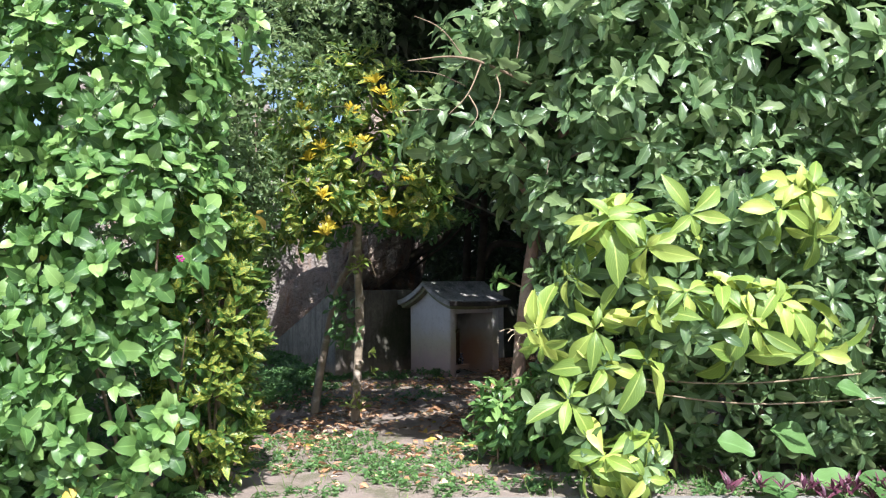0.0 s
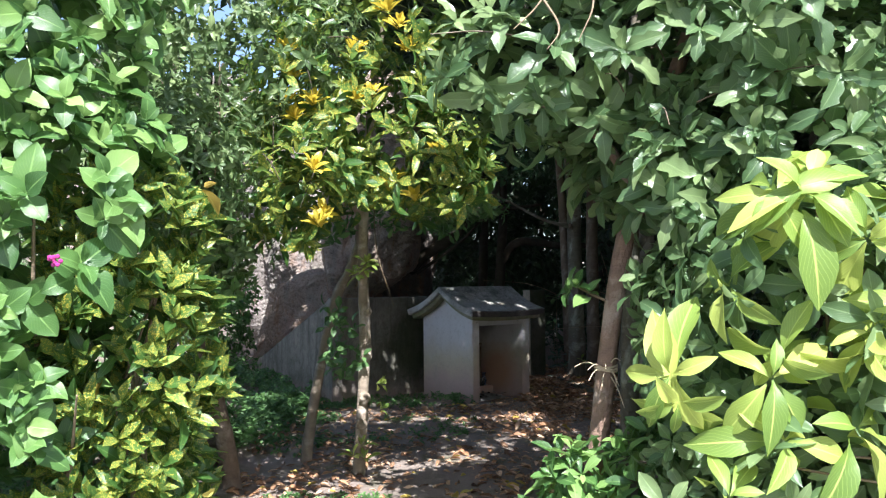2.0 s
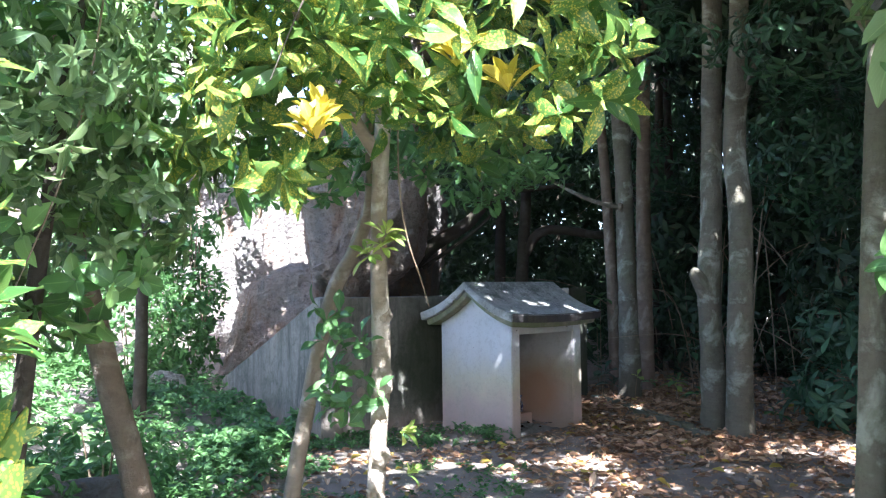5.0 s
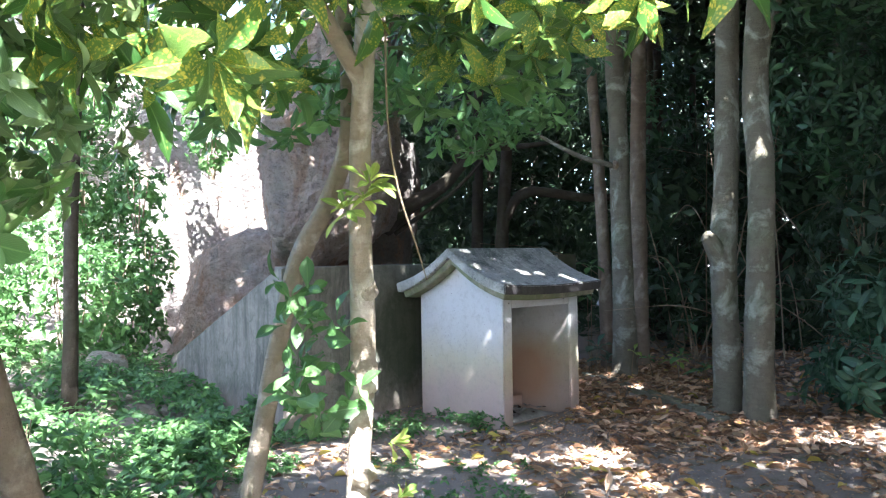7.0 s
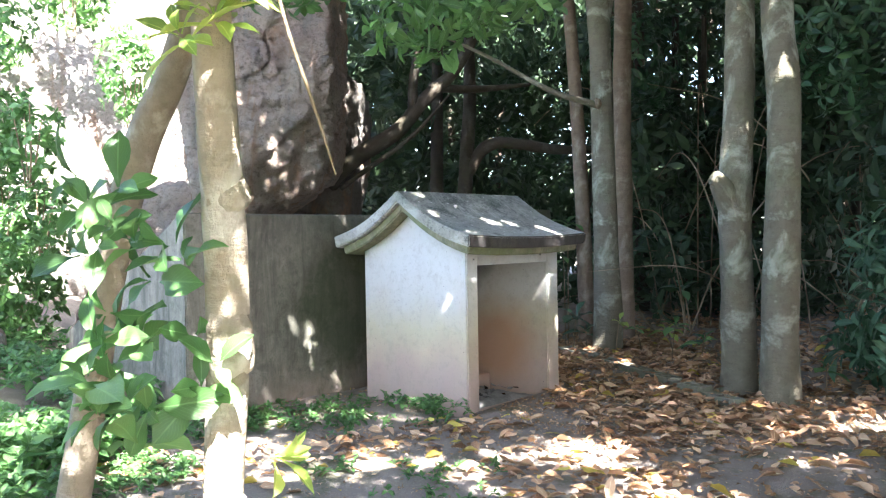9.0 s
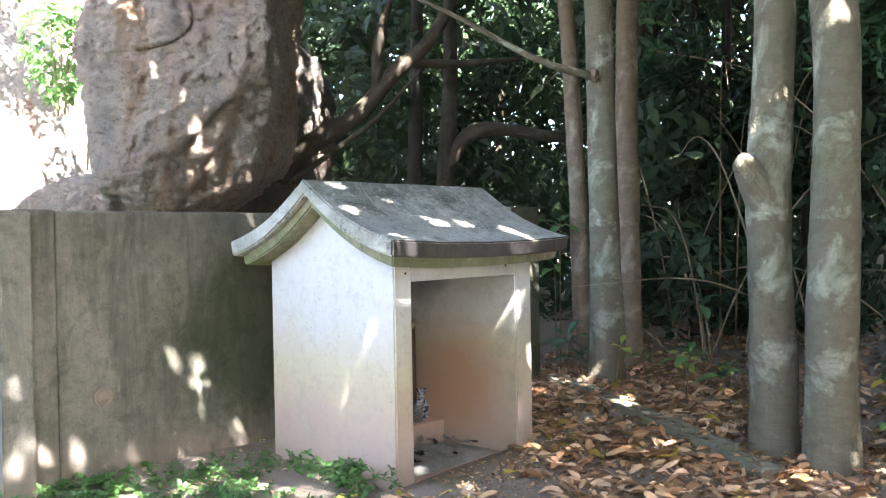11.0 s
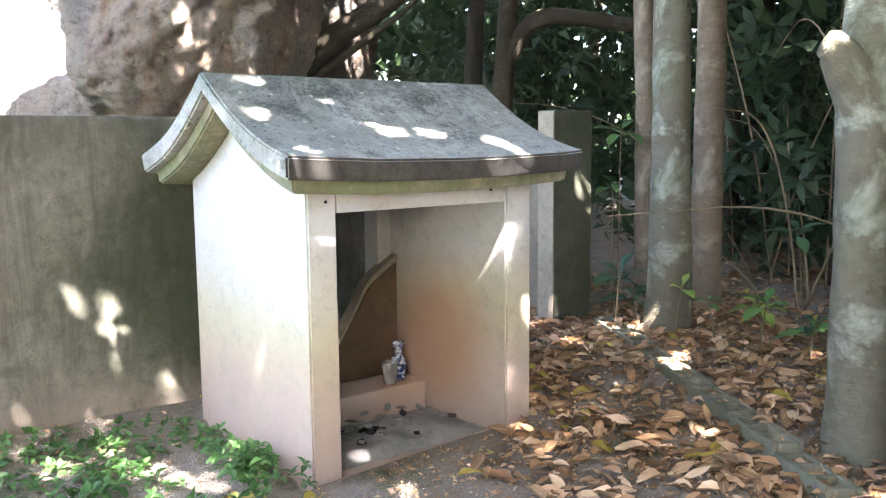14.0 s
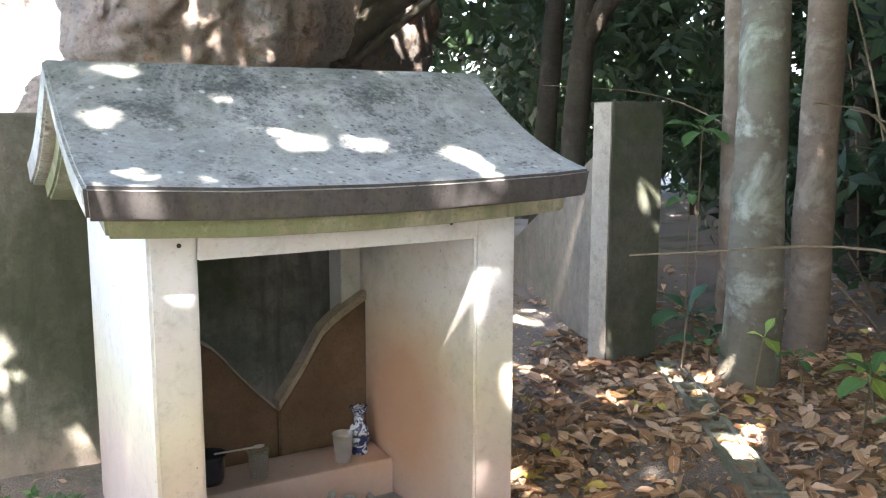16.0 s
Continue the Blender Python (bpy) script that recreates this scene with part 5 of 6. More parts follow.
# ---- woods and canopy ----
def woods():
    h = thing("woods", "dense dark evergreen wood behind the hut", "woods")
    tagged(h, kind="stuff")
    S = [((rng.uniform(-1.4, 1.6), rng.uniform(20.0, 22.5), rng.uniform(1.5, 7.0)), (1.1, 0.8, 0.9)) for i in range(20)]
    S += [((-0.5, 18.7, 0.8), (0.7, 0.5, 0.9)), ((-1.4, 18.9, 1.6), (0.8, 0.5, 0.9)), ((-0.2, 19.2, 2.6), (0.8, 0.6, 0.9)), ((-1.0, 19.2, 4.0), (0.9, 0.6, 0.8)), ((0.6, 18.9, 3.8), (0.7, 0.5, 0.6))]
    for i in range(70):
        x, y = rng.uniform(-2, 11), rng.uniform(19.0, 25)
        S.append(((x, y, rng.uniform(0.5, 8.5)), (rng.uniform(0.9, 1.6), rng.uniform(0.8, 1.3), rng.uniform(0.7, 1.3))))
    for i in range(46):
        S.append(((rng.uniform(4.2, 8), rng.uniform(8, 20), rng.uniform(0.4, 7)), (rng.uniform(0.8, 1.4), rng.uniform(0.9, 1.5), rng.uniform(0.7, 1.2))))
    for i in range(26):
        S.append(((rng.uniform(2.4, 5), rng.uniform(17, 20), rng.uniform(0.3, 5)), (rng.uniform(0.5, 0.9), rng.uniform(0.5, 0.9), rng.uniform(0.5, 0.9))))
    far = []
    for i in range(110):
        far.append(((rng.uniform(-4, 13), rng.uniform(24.5, 28), rng.uniform(0.3, 11)), (1.5, 1.2, 1.3)))
    for i in range(40):
        far.append(((rng.uniform(7.5, 10), rng.uniform(6, 26), rng.uniform(0.3, 10)), (1.2, 1.5, 1.3)))
    P, A = blobs(S, 16, 0.55, 0.1)
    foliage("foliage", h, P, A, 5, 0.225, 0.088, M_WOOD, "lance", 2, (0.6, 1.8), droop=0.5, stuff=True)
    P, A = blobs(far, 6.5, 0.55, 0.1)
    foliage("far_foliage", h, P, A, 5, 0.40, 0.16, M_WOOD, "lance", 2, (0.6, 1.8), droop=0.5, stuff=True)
    for i in range(34):
        x, y = (rng.uniform(-1, 9), rng.uniform(18, 24)) if i < 24 else (rng.uniform(4, 7), rng.uniform(11, 19))
        r = rng.uniform(0.03, 0.1)
        b = rng.normal(0, 0.25, 2)
        limb("trunk", h, [(x, y, -0.1), (x + b[0] * 0.5, y, 1.5), (x + b[0], y + b[1], 4), (x + 2 * b[0], y, 8)], [r * 1.2, r, r * 0.8, r * 0.4], M_DARKBARK, sides=7)
    for i in range(70):                            # dead vines and bare undergrowth
        a = np.array((rng.uniform(2.6, 6.0), rng.uniform(14.5, 18.5), 0.0))
        d = rng.normal(0, 0.5, 2)
        z = rng.uniform(0.5, 3.2)
        limb("dead_stem", h, [a, a + (d[0] * 0.3, d[1] * 0.3, z * 0.5), a + (d[0], d[1], z), a + (d[0] * 1.9, d[1] * 1.5, z * rng.uniform(0.75, 1.1))], [0.009, 0.008, 0.006, 0.003], M_TWIG, sides=5)


def crooked():
    """Crooked dark limbs that reach out of the wood behind the hut."""
    for lab, L in (("dark crooked tree leaning out from the boulder", [([(-1.0, 18.3, 0.0), (-0.95, 17.8, 1.3), (-0.84, 17.4, 1.8), (-0.54, 17.3, 2.09), (-0.04, 17.3, 2.36), (0.21, 17.3, 2.72), (0.7, 17.4, 3.11), (1.2, 17.6, 4.4)], [0.13, 0.11, 0.10, 0.095, 0.09, 0.075, 0.06, 0.03]), ([(-0.7, 17.3, 1.75), (-0.3, 17.2, 2.02), (0.1, 17.2, 2.3), (0.5, 17.2, 2.75)], [0.03, 0.028, 0.025, 0.012]), ([(0.1, 17.3, 2.6), (0.1, 17.2, 3.0), (0.3, 17.3, 3.6)], [0.06, 0.05, 0.02]), ([(0.3, 17.3, 2.85), (0.8, 17.5, 2.85), (1.5, 17.7, 2.95)], [0.05, 0.045, 0.02])]),
                   ("dark bent tree with an arching limb", [([(0.70, 18.2, -0.1), (0.74, 18.2, 1.0), (0.80, 18.2, 1.9), (0.88, 18.2, 2.9), (0.86, 18.2, 3.6), (0.95, 18.2, 5.2)], [0.12, 0.10, 0.09, 0.075, 0.065, 0.04]), ([(0.82, 18.2, 1.95), (0.98, 18.15, 2.24), (1.17, 18.1, 2.34), (1.5, 18.1, 2.3), (2.05, 18.2, 2.22), (2.8, 18.2, 2.28)], [0.08, 0.08, 0.075, 0.068, 0.06, 0.03])]),
                   ("slender dark tree in the wood", [([(2.9, 18.6, -0.1), (2.85, 18.6, 1.5), (3.0, 18.6, 3.5), (3.1, 18.6, 7)], [0.1, 0.08, 0.07, 0.03])])):
        tree("crooked_tree", lab, L, M_DARKBARK)


def canopy():
    h = thing("canopy", "high leafy evergreen canopy over the clearing, thickened out of view to shade it", "canopy")
    tagged(h, kind="stuff")
    S = []
    for i in range(160):
        x, y = rng.uniform(-2.6, 6.8), rng.uniform(5.9, 18.0)
        if (x < 3.5 and y < 7.6) or (x < 0.0 and y < 8.7) or (x < -0.9 and y > 15):
            continue
        S.append(((x, y, rng.uniform(4.7, 7.2)), (rng.uniform(0.7, 1.3), rng.uniform(0.7, 1.3), rng.uniform(0.3, 0.6))))
    for i in range(3):                                                 # unseen leaf masses added to cut the sun on the hut
        S.append(((rng.uniform(0.9, 3.2), rng.uniform(8.6, 11.6), rng.uniform(5.0, 6.4)), (rng.uniform(0.5, 0.8), rng.uniform(0.5, 0.8), rng.uniform(0.3, 0.5))))
    # more unseen masses, set on the sun's way to hut and ground
    S += [((1.0, 9.6, 5.4), (0.6, 0.6, 0.35)), ((1.5, 10.2, 5.6), (0.5, 0.5, 0.3)), ((1.4, 9.2, 5.0), (0.5, 0.5, 0.3)), ((2.0, 9.8, 5.8), (0.6, 0.6, 0.35)), ((2.4, 9.5, 5.4), (0.7, 0.7, 0.4)), ((2.8, 10.2, 5.8), (0.7, 0.7, 0.4)), ((3.3, 9.7, 5.6), (0.7, 0.7, 0.4)), ((3.2, 10.9, 5.3), (0.7, 0.7, 0.4)), ((2.5, 11.0, 5.7), (0.7, 0.7, 0.4))]
    for i in range(9):
        S.append(((rng.uniform(2.6, 4.6), rng.uniform(10.8, 13.4), rng.uniform(5.0, 6.2)), (0.7, 0.7, 0.4)))
    for i in range(26):                                                # unseen crowns added to shade the hut and the rock
        S.append(((rng.uniform(-1.1, 2.4), rng.uniform(8.9, 11.2), rng.uniform(5.2, 6.6)), (0.75, 0.75, 0.4)))
    for i in range(12):
        S.append(((rng.uniform(-1.3, 0.7), rng.uniform(11.6, 14.2), rng.uniform(5.6, 6.8)), (0.75, 0.75, 0.4)))
    # added out of view to shade post, path, rock foot and woods
    for n, x0, x1, y0, y1, z0, z1 in ((14, 1.1, 3.3, 11.2, 13.3, 5.3, 6.6), (12, -0.3, 3.8, 7.0, 7.7, 4.5, 5.4), (9, -3.2, -1.3, 11.8, 13.6, 5.6, 6.6), (44, 0.8, 7.2, 13.2, 20.0, 5.6, 8.2), (8, -3.4, -1.6, 13.3, 15.0, 5.6, 6.6)):
        for i in range(n):
            S.append(((rng.uniform(x0, x1), rng.uniform(y0, y1), rng.uniform(z0, z1)), (0.7, 0.6, 0.4)))
    # small added masses that close leftover sun gaps
    S += [((x, y, z), (0.6, 0.55, 0.35)) for x, y, z in ((-0.7, 9.2, 5.6), (-1.0, 9.5, 5.9), (-0.4, 9.0, 5.4), (-1.2, 9.1, 5.5), (1.7, 12.4, 6.2), (2.1, 12.1, 6.0), (1.4, 12.8, 6.4))]
    P, A = blobs(S, 16.5, 0.6, 0.2)
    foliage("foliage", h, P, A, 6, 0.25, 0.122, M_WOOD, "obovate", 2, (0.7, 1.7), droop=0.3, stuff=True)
    low = [((1.0, 12.5, 3.5), (0.9, 0.6, 0.3)), ((2.8, 12.6, 3.6), (0.8, 0.8, 0.5)), ((0.1, 15.2, 3.6), (0.8, 0.6, 0.4)), ((3.6, 14.6, 2.9), (0.8, 0.8, 0.8)), ((2.6, 17.2, 3.1), (0.6, 0.6, 0.6)), ((0.35, 13.3, 3.0), (0.6, 0.4, 0.2))]
    P, A = blobs([((-0.25, 12.0, 2.25), (0.3, 0.25, 0.16)), ((0.15, 12.2, 2.4), (0.35, 0.3, 0.14)), ((-0.9, 12.3, 2.6), (0.5, 0.4, 0.2))], 60, 0.4, 0.1)
    foliage("hanging_leaves", h, P, A, 5, 0.13, 0.05, M_HERB, "obovate", 5, (0.8, 1.7), label="bright hanging leaves", stuff=True)
    P, A = blobs(low, 26, 0.6, 0.0)
    foliage("low_leaves", h, P, A, 6, 0.15, 0.055, M_GLOSS, "obovate", 4, (0.8, 1.8), stuff=True)


def bush(name, label, shapes, density, count, length, width, material, kind="ovate", steps=4, lean=(0.5, 1.3), up=0.4):
    for c, q in shapes:
        h = thing(name, label, "bush", c)
        P, A = blobs([(c, q)], density, 0.4, up)
        foliage("foliage", h, P - np.array(c), A, count, length, width, material, kind, steps, lean, stuff=True)
        for i in range(4):
            d = np.array((rng.normal(0, 0.35), rng.normal(0, 0.35), 1.0)) * q[2] * 0.8
            limb("stem", h, [(d[0] * 0.2, d[1] * 0.2, -q[2] * 1.15), (d[0] * 0.5, d[1] * 0.3, -q[2] * 0.3), d], [0.012, 0.01, 0.004], M_TWIG, sides=6)


woods(), crooked(), canopy()
bush("bush", "bright green leafy bank of shrubs below the rocks", [((-4.2, 15.8, 0.9), (0.9, 0.6, 0.8)), ((-5.3, 15.0, 1.2), (1.0, 0.8, 1.0)), ((-4.8, 17.0, 2.0), (0.9, 0.6, 0.7)), ((-6.8, 14.5, 1.5), (1.2, 1.0, 1.3)), ((-5.6, 12.6, 1.0), (1.0, 1.0, 0.9)), ((-3.95, 16.7, 1.4), (0.5, 0.4, 0.5)), ((-4.35, 16.9, 2.4), (0.6, 0.4, 0.55)), ((-5.0, 16.7, 3.1), (0.7, 0.5, 0.6)), ((-3.75, 16.3, 0.7), (0.5, 0.4, 0.45)), ((-3.5, 16.3, 1.35), (0.32, 0.3, 0.42)), ((-3.65, 16.5, 2.2), (0.34, 0.3, 0.4)), ((-4.3, 16.9, 3.4), (0.6, 0.4, 0.5))], 60, 5, 0.10, 0.05, M_HERB)
bush("bush", "green shrubs on the cliff ledges", [((-4.0, 19.2, 4.6), (0.6, 0.5, 0.7)), ((-3.3, 19.0, 3.3), (0.4, 0.4, 0.6)), ((-5.6, 19.4, 3.6), (0.9, 0.5, 0.6)), ((-7.5, 19.5, 5.0), (1.2, 0.6, 0.9)), ((-6.5, 19.6, 6.2), (1.4, 0.7, 0.6))], 45, 5, 0.12, 0.06, M_HERB)
bush("bush", "dark glossy shrub with long leaves beside the path", [((3.35, 13.5, 0.4), (0.5, 0.5, 0.4)), ((3.5, 13.7, 1.05), (0.45, 0.45, 0.35)), ((3.9, 13.0, 0.35), (0.5, 0.5, 0.35))], 36, 6, 0.21, 0.062, M_SHADE, "obovate", 6, (0.6, 1.6))
bush("bush", "dark shaded saplings behind the leaning tree", [((-2.9, 11.2, 0.3), (0.5, 0.6, 0.35)), ((-3.1, 9.6, 0.35), (0.6, 0.7, 0.5)), ((-2.6, 8.6, 0.3), (0.4, 0.4, 0.4)), ((-4.6, 9.6, 1.2), (1.2, 1.6, 1.2))], 46, 5, 0.10, 0.045, M_HERB)


def sapling(label, at, height, n, size, material, kind="obovate"):
    s = thing("sapling", label, "plant", at, group="seedlings by the kerb")
    top = Vector((rng.normal(0, 0.04), rng.normal(0, 0.04), height))
    limb("stem", s, [(0, 0, -0.03), (top.x * 0.4, top.y * 0.4, height * 0.5), top], [0.006, 0.005, 0.003], M_TWIG, sides=6)
    p, w, fc, L, W = rosettes(np.array([tuple(top)]), np.array([[0, -0.1, 1.0]]), n, size, size * 0.5, (0.7, 1.6))
    for i in range(n):
        v, f, uv = leaf_arrays(p[i:i + 1], w[i:i + 1], fc[i:i + 1], L[i:i + 1], W[i:i + 1], kind, 8, 0.2, 0.35)
        dress("leaf", raw("leaf", v, f, uv), material, s, "", True)


for x, y, hgt, n, size, mat in ((1.98, 15.35, 0.24, 5, 0.14, M_HERB), (2.12, 15.0, 0.30, 6, 0.15, M_HERB), (2.25, 15.3, 0.22, 6, 0.16, M_LIME), (2.35, 14.9, 0.18, 5, 0.16, M_HERB), (2.5, 15.1, 0.15, 5, 0.13, M_GLOSS), (1.78, 15.5, 0.3, 4, 0.13, M_LIME), (1.48, 15.85, 0.34, 7, 0.24, M_GLOSS), (1.62, 15.9, 0.2, 6, 0.18, M_GLOSS), (1.56, 16.35, 1.25, 6, 0.2, M_HERB), (1.52, 16.3, 0.9, 4, 0.16, M_HERB), (2.75, 16.2, 0.5, 6, 0.22, M_GLOSS), (2.6, 13.4, 0.22, 5, 0.13, M_HERB), (3.0, 14.1, 0.3, 5, 0.16, M_GLOSS)):
    sapling("small broad-leaved seedling in leaf litter by the kerb", (x, y, ground_z(x, y)), hgt, n, size, mat)


# ---- floor cover ----
def herbs():
    """Low leafy plants and moss over the soil."""
    h = thing("ground_cover", "low bright green creeping plants on the soil", "plants")
    tagged(h, kind="stuff")
    spots = []
    for n, x0, x1, y0, y1 in ((2600, -4.8, -1.5, 10.2, 16.0), (800, -2.0, -0.2, 6.0, 9.2), (450, -0.6, 0.7, 6.0, 9.0), (600, -2.6, -1.2, 12.2, 13.6), (420, -1.9, 0.1, 11.0, 13.5), (120, -1.3, -0.5, 13.2, 14.0), (900, -4.5, -2.1, 8.0, 11.5), (420, 0.6, 4.5, 5.95, 6.6)):
        for i in range(n):
            x, y = rng.uniform(x0, x1), rng.uniform(y0, y1)
            if noise.noise(Vector((x * 1.3, y * 1.3, 4))) > -0.12:
                spots.append((x, y, ground_z(x, y) + 0.015))
    for i in range(90):
        t = rng.random()
        x, y = -0.27 + 0.36 * t + rng.normal(0, 0.06), 13.75 - 0.46 * t + rng.normal(0, 0.07)
        spots.append((x - 0.1, y - 0.06, ground_z(x, y) + 0.02 + 0.07 * rng.random()))
    P = np.array(spots)
    tall = np.where(P[:, 0] < -1.9, rng.uniform(0.02, 0.22, len(P)), rng.uniform(0.0, 0.03, len(P)))
    P[:, 2] += tall
    A = unit(np.array([[0, -0.1, 1.0]]) + rng.normal(0, 0.3, P.shape))
    big = P[:, 0] < -1.9
    for m, L, W in ((big, 0.085, 0.045), (~big, 0.045, 0.026)):
        p, w, fc, l, ww = rosettes(P[m], A[m], 6, L, W, (0.6, 1.55))
        v, f, uv = leaf_arrays(p, w, fc, l, ww, "ovate", 3)
        tagged(dress("foliage", raw("foliage", v, f, uv), M_HERB, h, "", True), kind="stuff")
    n = 2200
    x, y = rng.uniform(-1.8, 4.5, n), rng.uniform(5.95, 8.4, n)
    k = (rng.random(n) < np.where(x > 1.0, 1.0, 0.35)) & ((y < 6.8) | (x < 0.7))
    x, y = x[k], y[k]
    P = np.stack([x, y, [ground_z(a, b) - 0.01 for a, b in zip(x, y)]], 1)
    W = unit(np.stack([rng.normal(0, 0.45, len(P)), rng.normal(0, 0.45, len(P)), np.ones(len(P))], 1))
    v, f, uv = leaf_arrays(P, W, unit(rng.normal(size=P.shape) + [0, 0, 0.2]), rng.uniform(0.05, 0.2, len(P)), 0.007, "blade", 3, 0.1, 0.5)
    tagged(dress("grass", raw("grass", v, f, uv), M_GRASS, h, "thin green grass blades", True), kind="stuff")
    P = rng.uniform((1.9, 5.75, 0.02), (3.2, 6.0, 0.1), (26, 3))
    foliage("purple_plant", h, P, np.tile([[0, -0.2, 1.0]], (26, 1)), 6, 0.12, 0.03, M_PURPLE, "lance", 5, (0.1, 0.7), label="purple lance-leaved plants")


def litter():
    """Fallen leaves, brown and yellow, curled on the soil."""
    h = thing("leaf_litter", "scattered brown and yellow fallen leaves on bare soil", "leaves")
    tagged(h, kind="stuff")

    def spots(n, x0, x1, y0, y1, bare=-0.1):
        out = []
        while len(out) < n:
            x, y = rng.uniform(x0, x1), rng.uniform(y0, y1)
            u, v = (x - 0.18) * 0.731 + (y - 14.03) * 0.682, (x - 0.18) * 0.682 - (y - 14.03) * 0.731
            if abs(u) < 0.56 and abs(v) < 0.5:
                continue
            if noise.noise(Vector((x * 1.1, y * 1.1, 9))) > bare + rng.normal(0, 0.15):
                out.append((x, y, ground_z(x, y) + rng.uniform(0.008, 0.03) + (0.03 if bare < -0.8 else 0.0)))
        return np.array(out)

    def lay(P, tip=0.25):
        a = rng.uniform(0, 6.3, len(P))
        W = np.stack([np.cos(a), np.sin(a), rng.normal(0, tip * 0.6, len(P))], 1)
        return W, unit(rng.normal(0, tip, P.shape) + [0, 0, 1.0])

    shapes = []
    for i in range(9):
        v, f, uv = leaf_arrays(np.zeros((1, 3)), np.array([[0, 1.0, 0]]), np.array([[0, 0, 1.0]]), 1.0, rng.uniform(0.38, 0.55), "ovate" if i % 2 else "obovate", 6, rng.uniform(-0.2, 0.5), rng.uniform(-0.5, 0.4), 0.25)
        v[:, 1] -= 0.5
        me = raw("leaf", v, f, uv)
        me.materials.append(M_DRYY if i == 8 else M_DRY)
        me.polygons.foreach_set("use_smooth", np.ones(len(me.polygons), bool))
        shapes.append(me)
    P = np.concatenate([spots(210, 0.9, 2.6, 12.3, 15.8, -0.3), spots(90, -0.6, 1.6, 11.0, 13.2)])
    W, F = lay(P)
    for i, (p, w, fc) in enumerate(zip(P, W, F)):
        y = Vector(w).normalized()
        x = y.cross(Vector(fc)).normalized()
        ob = new("leaf", shapes[int(rng.integers(0, 9))])
        ob.parent = h
        ob.matrix_basis = Matrix.Translation(p) @ Matrix((x, y, x.cross(y))).transposed().to_4x4() @ Matrix.Scale(rng.uniform(0.06, 0.135), 4)
    for n, area, bare, mat in ((2600, (0.7, 4.2, 11.0, 17.5), -0.3, M_DRY), (1500, (0.8, 2.3, 12.6, 16.6), -0.6, M_DRY), (1300, (-2.2, 1.0, 8.8, 13.2), -0.05, M_DRY), (1100, (2.2, 6.0, 13.0, 19.0), -0.5, M_DRY), (330, (-1.9, 0.8, 6.3, 9.0), 0.0, M_DRY), (300, (0.2, 1.6, 15, 19), -0.4, M_DRY), (20, (1.35, 2.25, 13.2, 16.2), -0.9, M_DRY), (260, (2.1, 3.3, 12.2, 15.5), -0.8, M_DRY), (260, (-2.2, 3.5, 8, 17), -0.3, M_DRYY)):
        P = spots(n, *area, bare)
        W, F = lay(P, 0.3)
        L = rng.uniform(0.04, 0.125, n)
        v, f, uv = leaf_arrays(P, W, F, L, L * rng.uniform(0.35, 0.55, n), "ovate", 4, 0.25, 0.1, 0.25)
        tagged(dress("fallen_leaves", raw("fallen_leaves", v, f, uv), mat, h, "", True), kind="stuff")
    n = 15000
    P = np.stack([rng.uniform(-1.4, 3.0, n), rng.uniform(10, 17.5, n), np.zeros(n)], 1)
    P[6000:, :2] = np.stack([rng.uniform(0.3, 2.6, n - 6000), rng.uniform(12.4, 16.8, n - 6000)], 1)
    u, v = (P[:, 0] - 0.18) * 0.731 + (P[:, 1] - 14.03) * 0.682, (P[:, 0] - 0.18) * 0.682 - (P[:, 1] - 14.03) * 0.731
    P = P[(abs(u) > 0.56) | (abs(v) > 0.49)]
    n = len(P)
    P[:, 2] = [ground_z(a, b) + 0.006 for a, b in P[:, :2]]
    W, F = lay(P, 0.5)
    v, f, uv = leaf_arrays(P, W, F, rng.uniform(0.012, 0.04, n), rng.uniform(0.006, 0.02, n), "ovate", 2, 0.3, 0.1)
    tagged(dress("crumbs", raw("crumbs", v, f, uv), M_DRY, h, "crumbled leaf and bark bits", True), kind="stuff")
    for i in range(26):
        x, y = rng.uniform(-1.5, 2.5), rng.uniform(8.6, 15.5)
        a, L = rng.uniform(0, 6.3), rng.uniform(0.06, 0.22)
        z = ground_z(x, y) + 0.012
        limb("twig", h, [(x, y, z), (x + L * 0.5 * math.cos(a), y + L * 0.5 * math.sin(a) + 0.01, z + 0.01), (x + L * math.cos(a), y + L * math.sin(a), z)], [0.004, 0.003, 0.002], M_TWIG, sides=5)


herbs(), litter()


# ---- in the hut ----
def set_on(name, label, category, bm, material, at, smooth=True):
    ob = part(name, bm, material, None, label, smooth)
    ob.matrix_world = HUT @ pose(*at)
    return tagged(ob, category=category)


def cup():
    return lathe([(0.0005, 0.002), (0.026, 0.0), (0.028, 0.006), (0.037, 0.098), (0.040, 0.100), (0.040, 0.104), (0.036, 0.103), (0.0265, 0.008), (0.0005, 0.007)])


set_on("vase", "small blue and white glazed flower vase on the shelf", "vase", lathe([(0.0005, 0.0), (0.030, 0.0), (0.033, 0.006), (0.028, 0.02), (0.038, 0.05), (0.040, 0.075), (0.030, 0.1), (0.019, 0.115), (0.018, 0.14), (0.030, 0.165), (0.034, 0.172), (0.028, 0.169), (0.014, 0.14), (0.014, 0.12)]), M_VASE, (0.30, 0.165, 0.168))
set_on("plastic_cup", "clear plastic cup with dregs on the shelf", "cup", cup(), M_CUP, (0.215, 0.115, 0.168))
set_on("plastic_cup", "clear plastic cup on the dusty shelf", "cup", cup(), M_CUP, (-0.09, 0.12, 0.168))
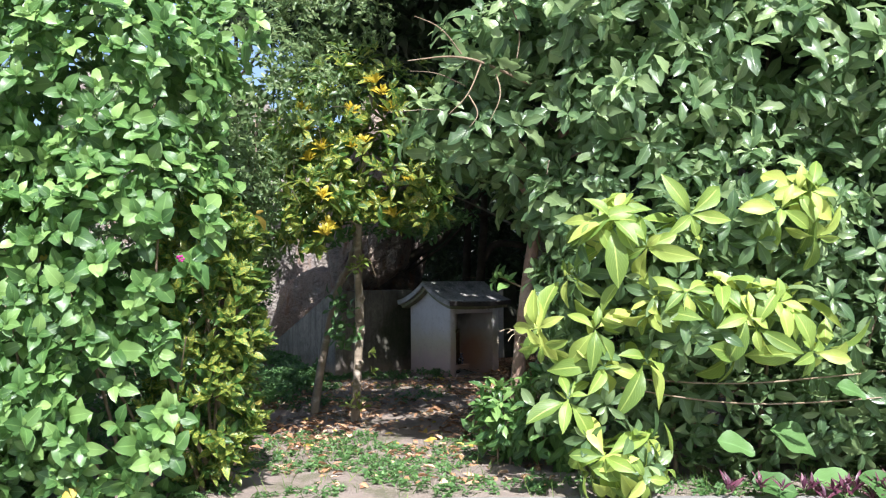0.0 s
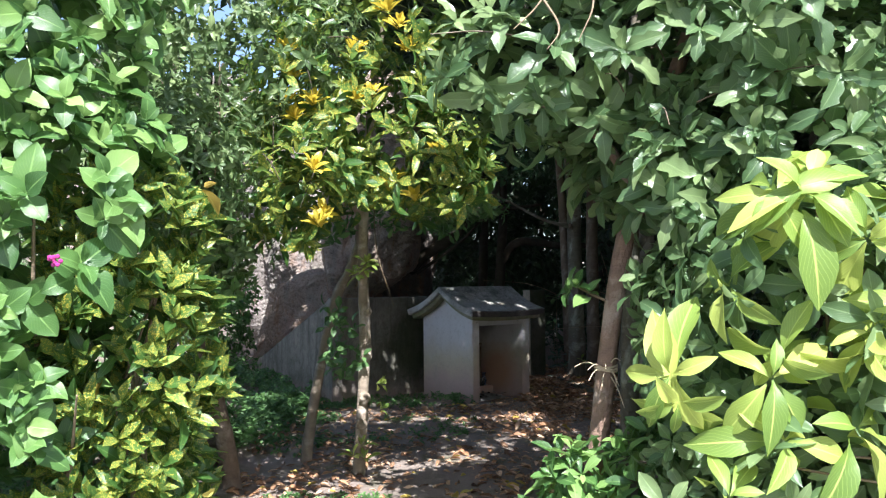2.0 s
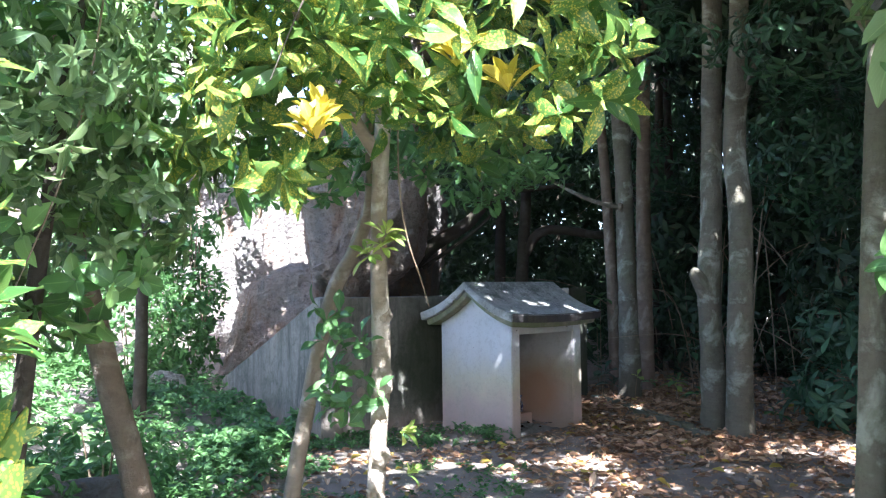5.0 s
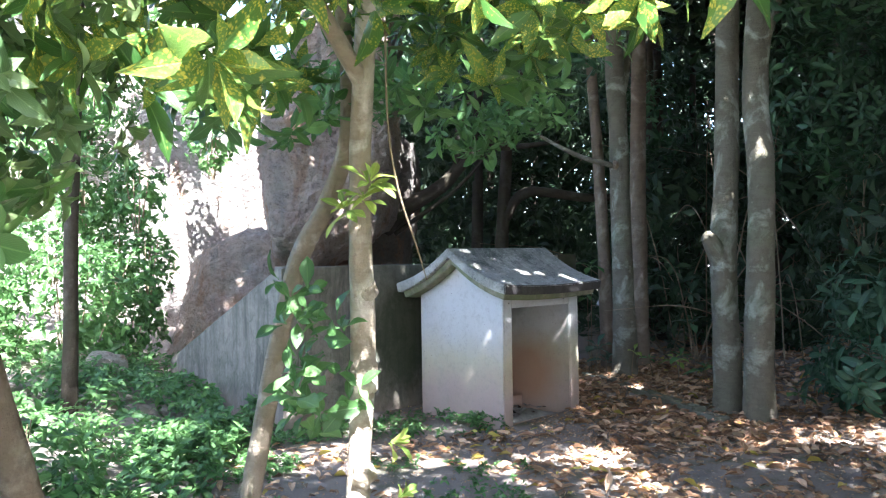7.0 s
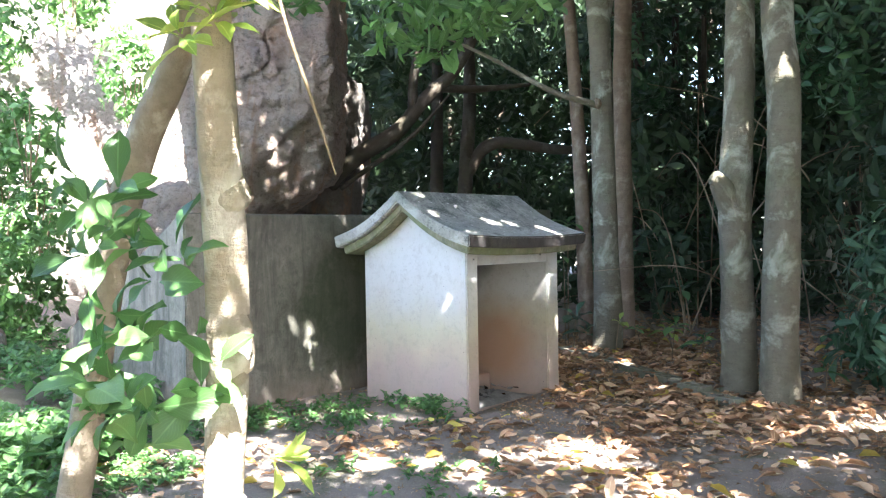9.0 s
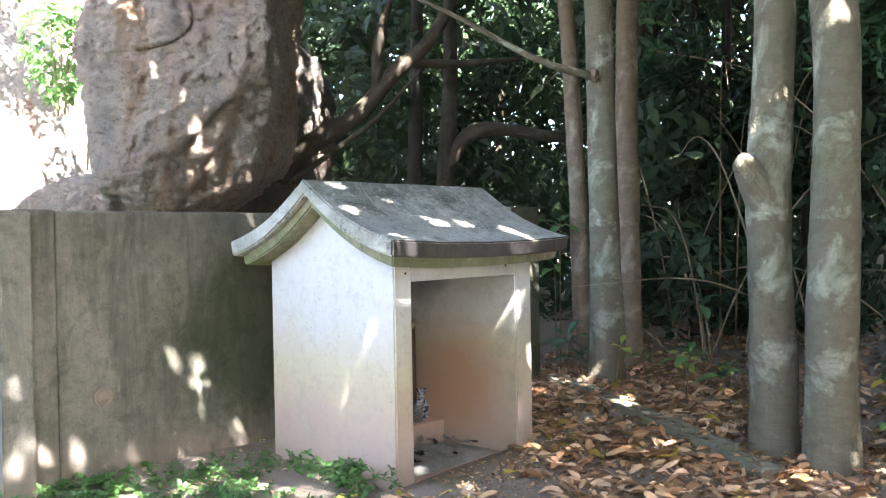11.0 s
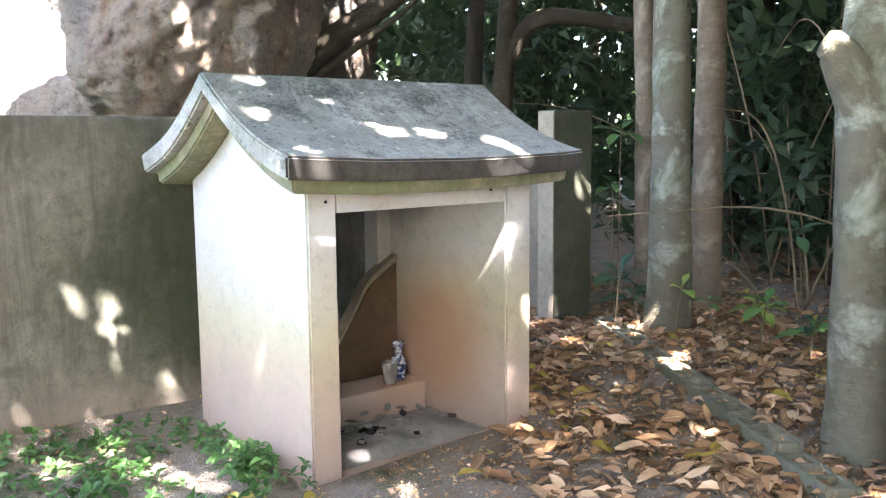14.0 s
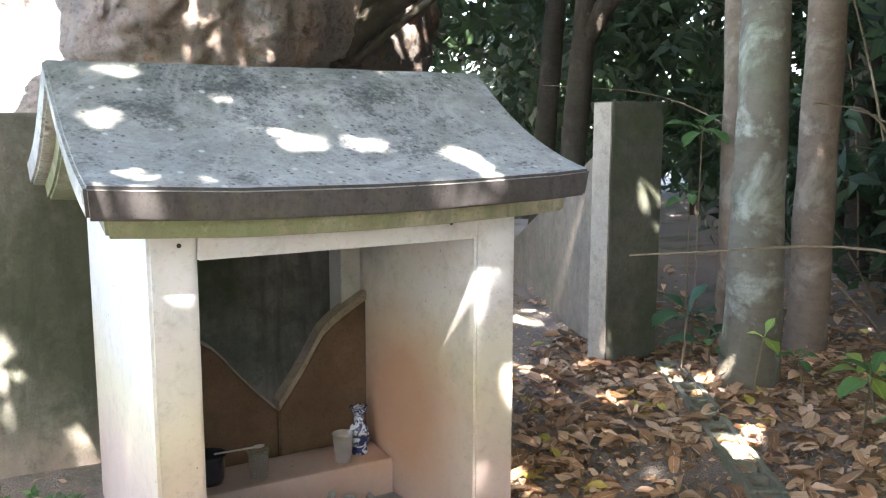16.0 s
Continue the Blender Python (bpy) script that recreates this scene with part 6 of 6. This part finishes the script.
set_on("offering_bowl", "dark glazed offering pot beside a cup", "pot", lathe([(0.0005, 0.0), (0.04, 0.0), (0.046, 0.02), (0.05, 0.09), (0.055, 0.1), (0.048, 0.098), (0.043, 0.03), (0.0005, 0.02)]), M_POT, (-0.24, 0.17, 0.168))


def spoon():
    s = thing("spoon", "small steel spoon laid across the cup and pot", "spoon")
    s.matrix_world = HUT @ pose(-0.15, 0.13, 0.274, 0, 0, 10)
    limb("handle", s, [(-0.09, 0.0, 0.012), (-0.02, 0.0, 0.006), (0.05, 0.0, 0.0)], [0.003, 0.003, 0.0035], M_STEEL, sides=6)
    bm = bmesh.new()
    bmesh.ops.create_uvsphere(bm, u_segments=14, v_segments=8, radius=1.0)
    for v in bm.verts:
        v.co = Vector((0.07 + v.co.x * 0.022, v.co.y * 0.014, -abs(v.co.z) * 0.006 if v.co.z < 0 else -v.co.z * 0.004))
    part("bowl", bm, M_STEEL, s, "", True)


spoon()


def ashes():
    a = thing("ash_heap", "grey ash and charred scraps on the hearth", "ash")
    a.matrix_world = HUT
    bm = bmesh.new()
    for i in range(25):
        for j in range(15):
            u, v = i / 24, j / 14
            z = 0.036 + 0.085 * math.sin(math.pi * u) * math.sin(math.pi * v) * (0.7 + 0.6 * noise.noise(Vector((u * 6, v * 4, 2)))) + 0.012 * noise.noise(Vector((u * 22, v * 16, 0)))
            bm.verts.new((-0.39 + 0.78 * u, -0.38 + 0.43 * v, max(0.03, z)))
    bm.verts.ensure_lookup_table()
    for i in range(24):
        for j in range(14):
            k = i * 15 + j
            bm.faces.new([bm.verts[q] for q in (k, k + 15, k + 16, k + 1)])
    part("ash", bm, M_ASH, a, "", True)
    for k in range(40):
        x, y = rng.uniform(-0.32, 0.32), rng.uniform(-0.34, 0.02)
        bm = bmesh.new()
        n = int(rng.integers(4, 7))
        ring = [(rng.uniform(0.01, 0.035) * math.cos(6.28 * q / n), rng.uniform(0.01, 0.03) * math.sin(6.28 * q / n)) for q in range(n)]
        prism(bm, ring, (0, 0.003), "z")
        p = part("scrap", bm, M_ASH if k % 3 else M_POT, a)
        p.matrix_basis = pose(x, y, 0.09 + 0.02 * rng.random(), rng.normal(0, 20), rng.normal(0, 20), rng.uniform(0, 360))


ashes()


# ---- vines and strings ----
def vine(label, pts, r, material=M_TWIG):
    t = thing("vine", label, "vine", pts[0])
    limb("stem", t, [Vector(p) - Vector(pts[0]) for p in pts], [r] * (len(pts) - 1) + [r * 0.4], material, sides=6)


vine("thin dry vine hanging beside the trunk", [(-0.84, 9.55, 2.3), (-0.84, 9.6, 1.95), (-0.80, 9.68, 1.7), (-0.73, 9.74, 1.5), (-0.69, 9.76, 1.36)], 0.0045)
vine("bare vine stretched across the shrub", [(1.35, 6.2, 0.78), (2.0, 6.1, 0.74), (2.7, 6.05, 0.80), (3.6, 6.0, 0.9)], 0.006)
vine("bare vine stretched across the shrub", [(1.25, 6.2, 0.72), (1.9, 6.05, 0.62), (2.5, 6.0, 0.62), (3.6, 5.95, 0.72)], 0.006)
vine("long dry vine hanging from the hedge", [(-1.75, 8.1, 3.1), (-1.72, 8.0, 2.5), (-1.78, 7.9, 1.9), (-1.95, 7.8, 1.4)], 0.004)


def bare_branch():
    """Leafless forked twigs that stick out over the way in."""
    b = thing("bare_branch", "leafless pale forked branch among the leaves", "branch", (0.5, 6.5, 3.05))
    limb("limb", b, [(0.3, 0.2, -0.1), (0, 0, 0), (-0.35, -0.1, 0.12), (-0.75, -0.15, 0.06)], [0.014, 0.012, 0.009, 0.003], M_TWIG, sides=7)
    for p, q, e in (((-0.2, -0.05, 0.07), (-0.3, -0.15, -0.2), (-0.45, -0.2, -0.35)), ((-0.35, -0.1, 0.12), (-0.5, -0.2, 0.3), (-0.7, -0.2, 0.38)), ((-0.3, -0.15, -0.2), (-0.22, -0.2, -0.35), (-0.3, -0.22, -0.45)), ((-0.1, 0, 0.03), (-0.05, -0.15, -0.2), (-0.15, -0.2, -0.4)), ((0.05, 0, 0.0), (0.1, -0.1, 0.3), (0.0, -0.15, 0.5))):
        limb("twig", b, [p, q, e], [0.007, 0.005, 0.002], M_TWIG, sides=6)


bare_branch()
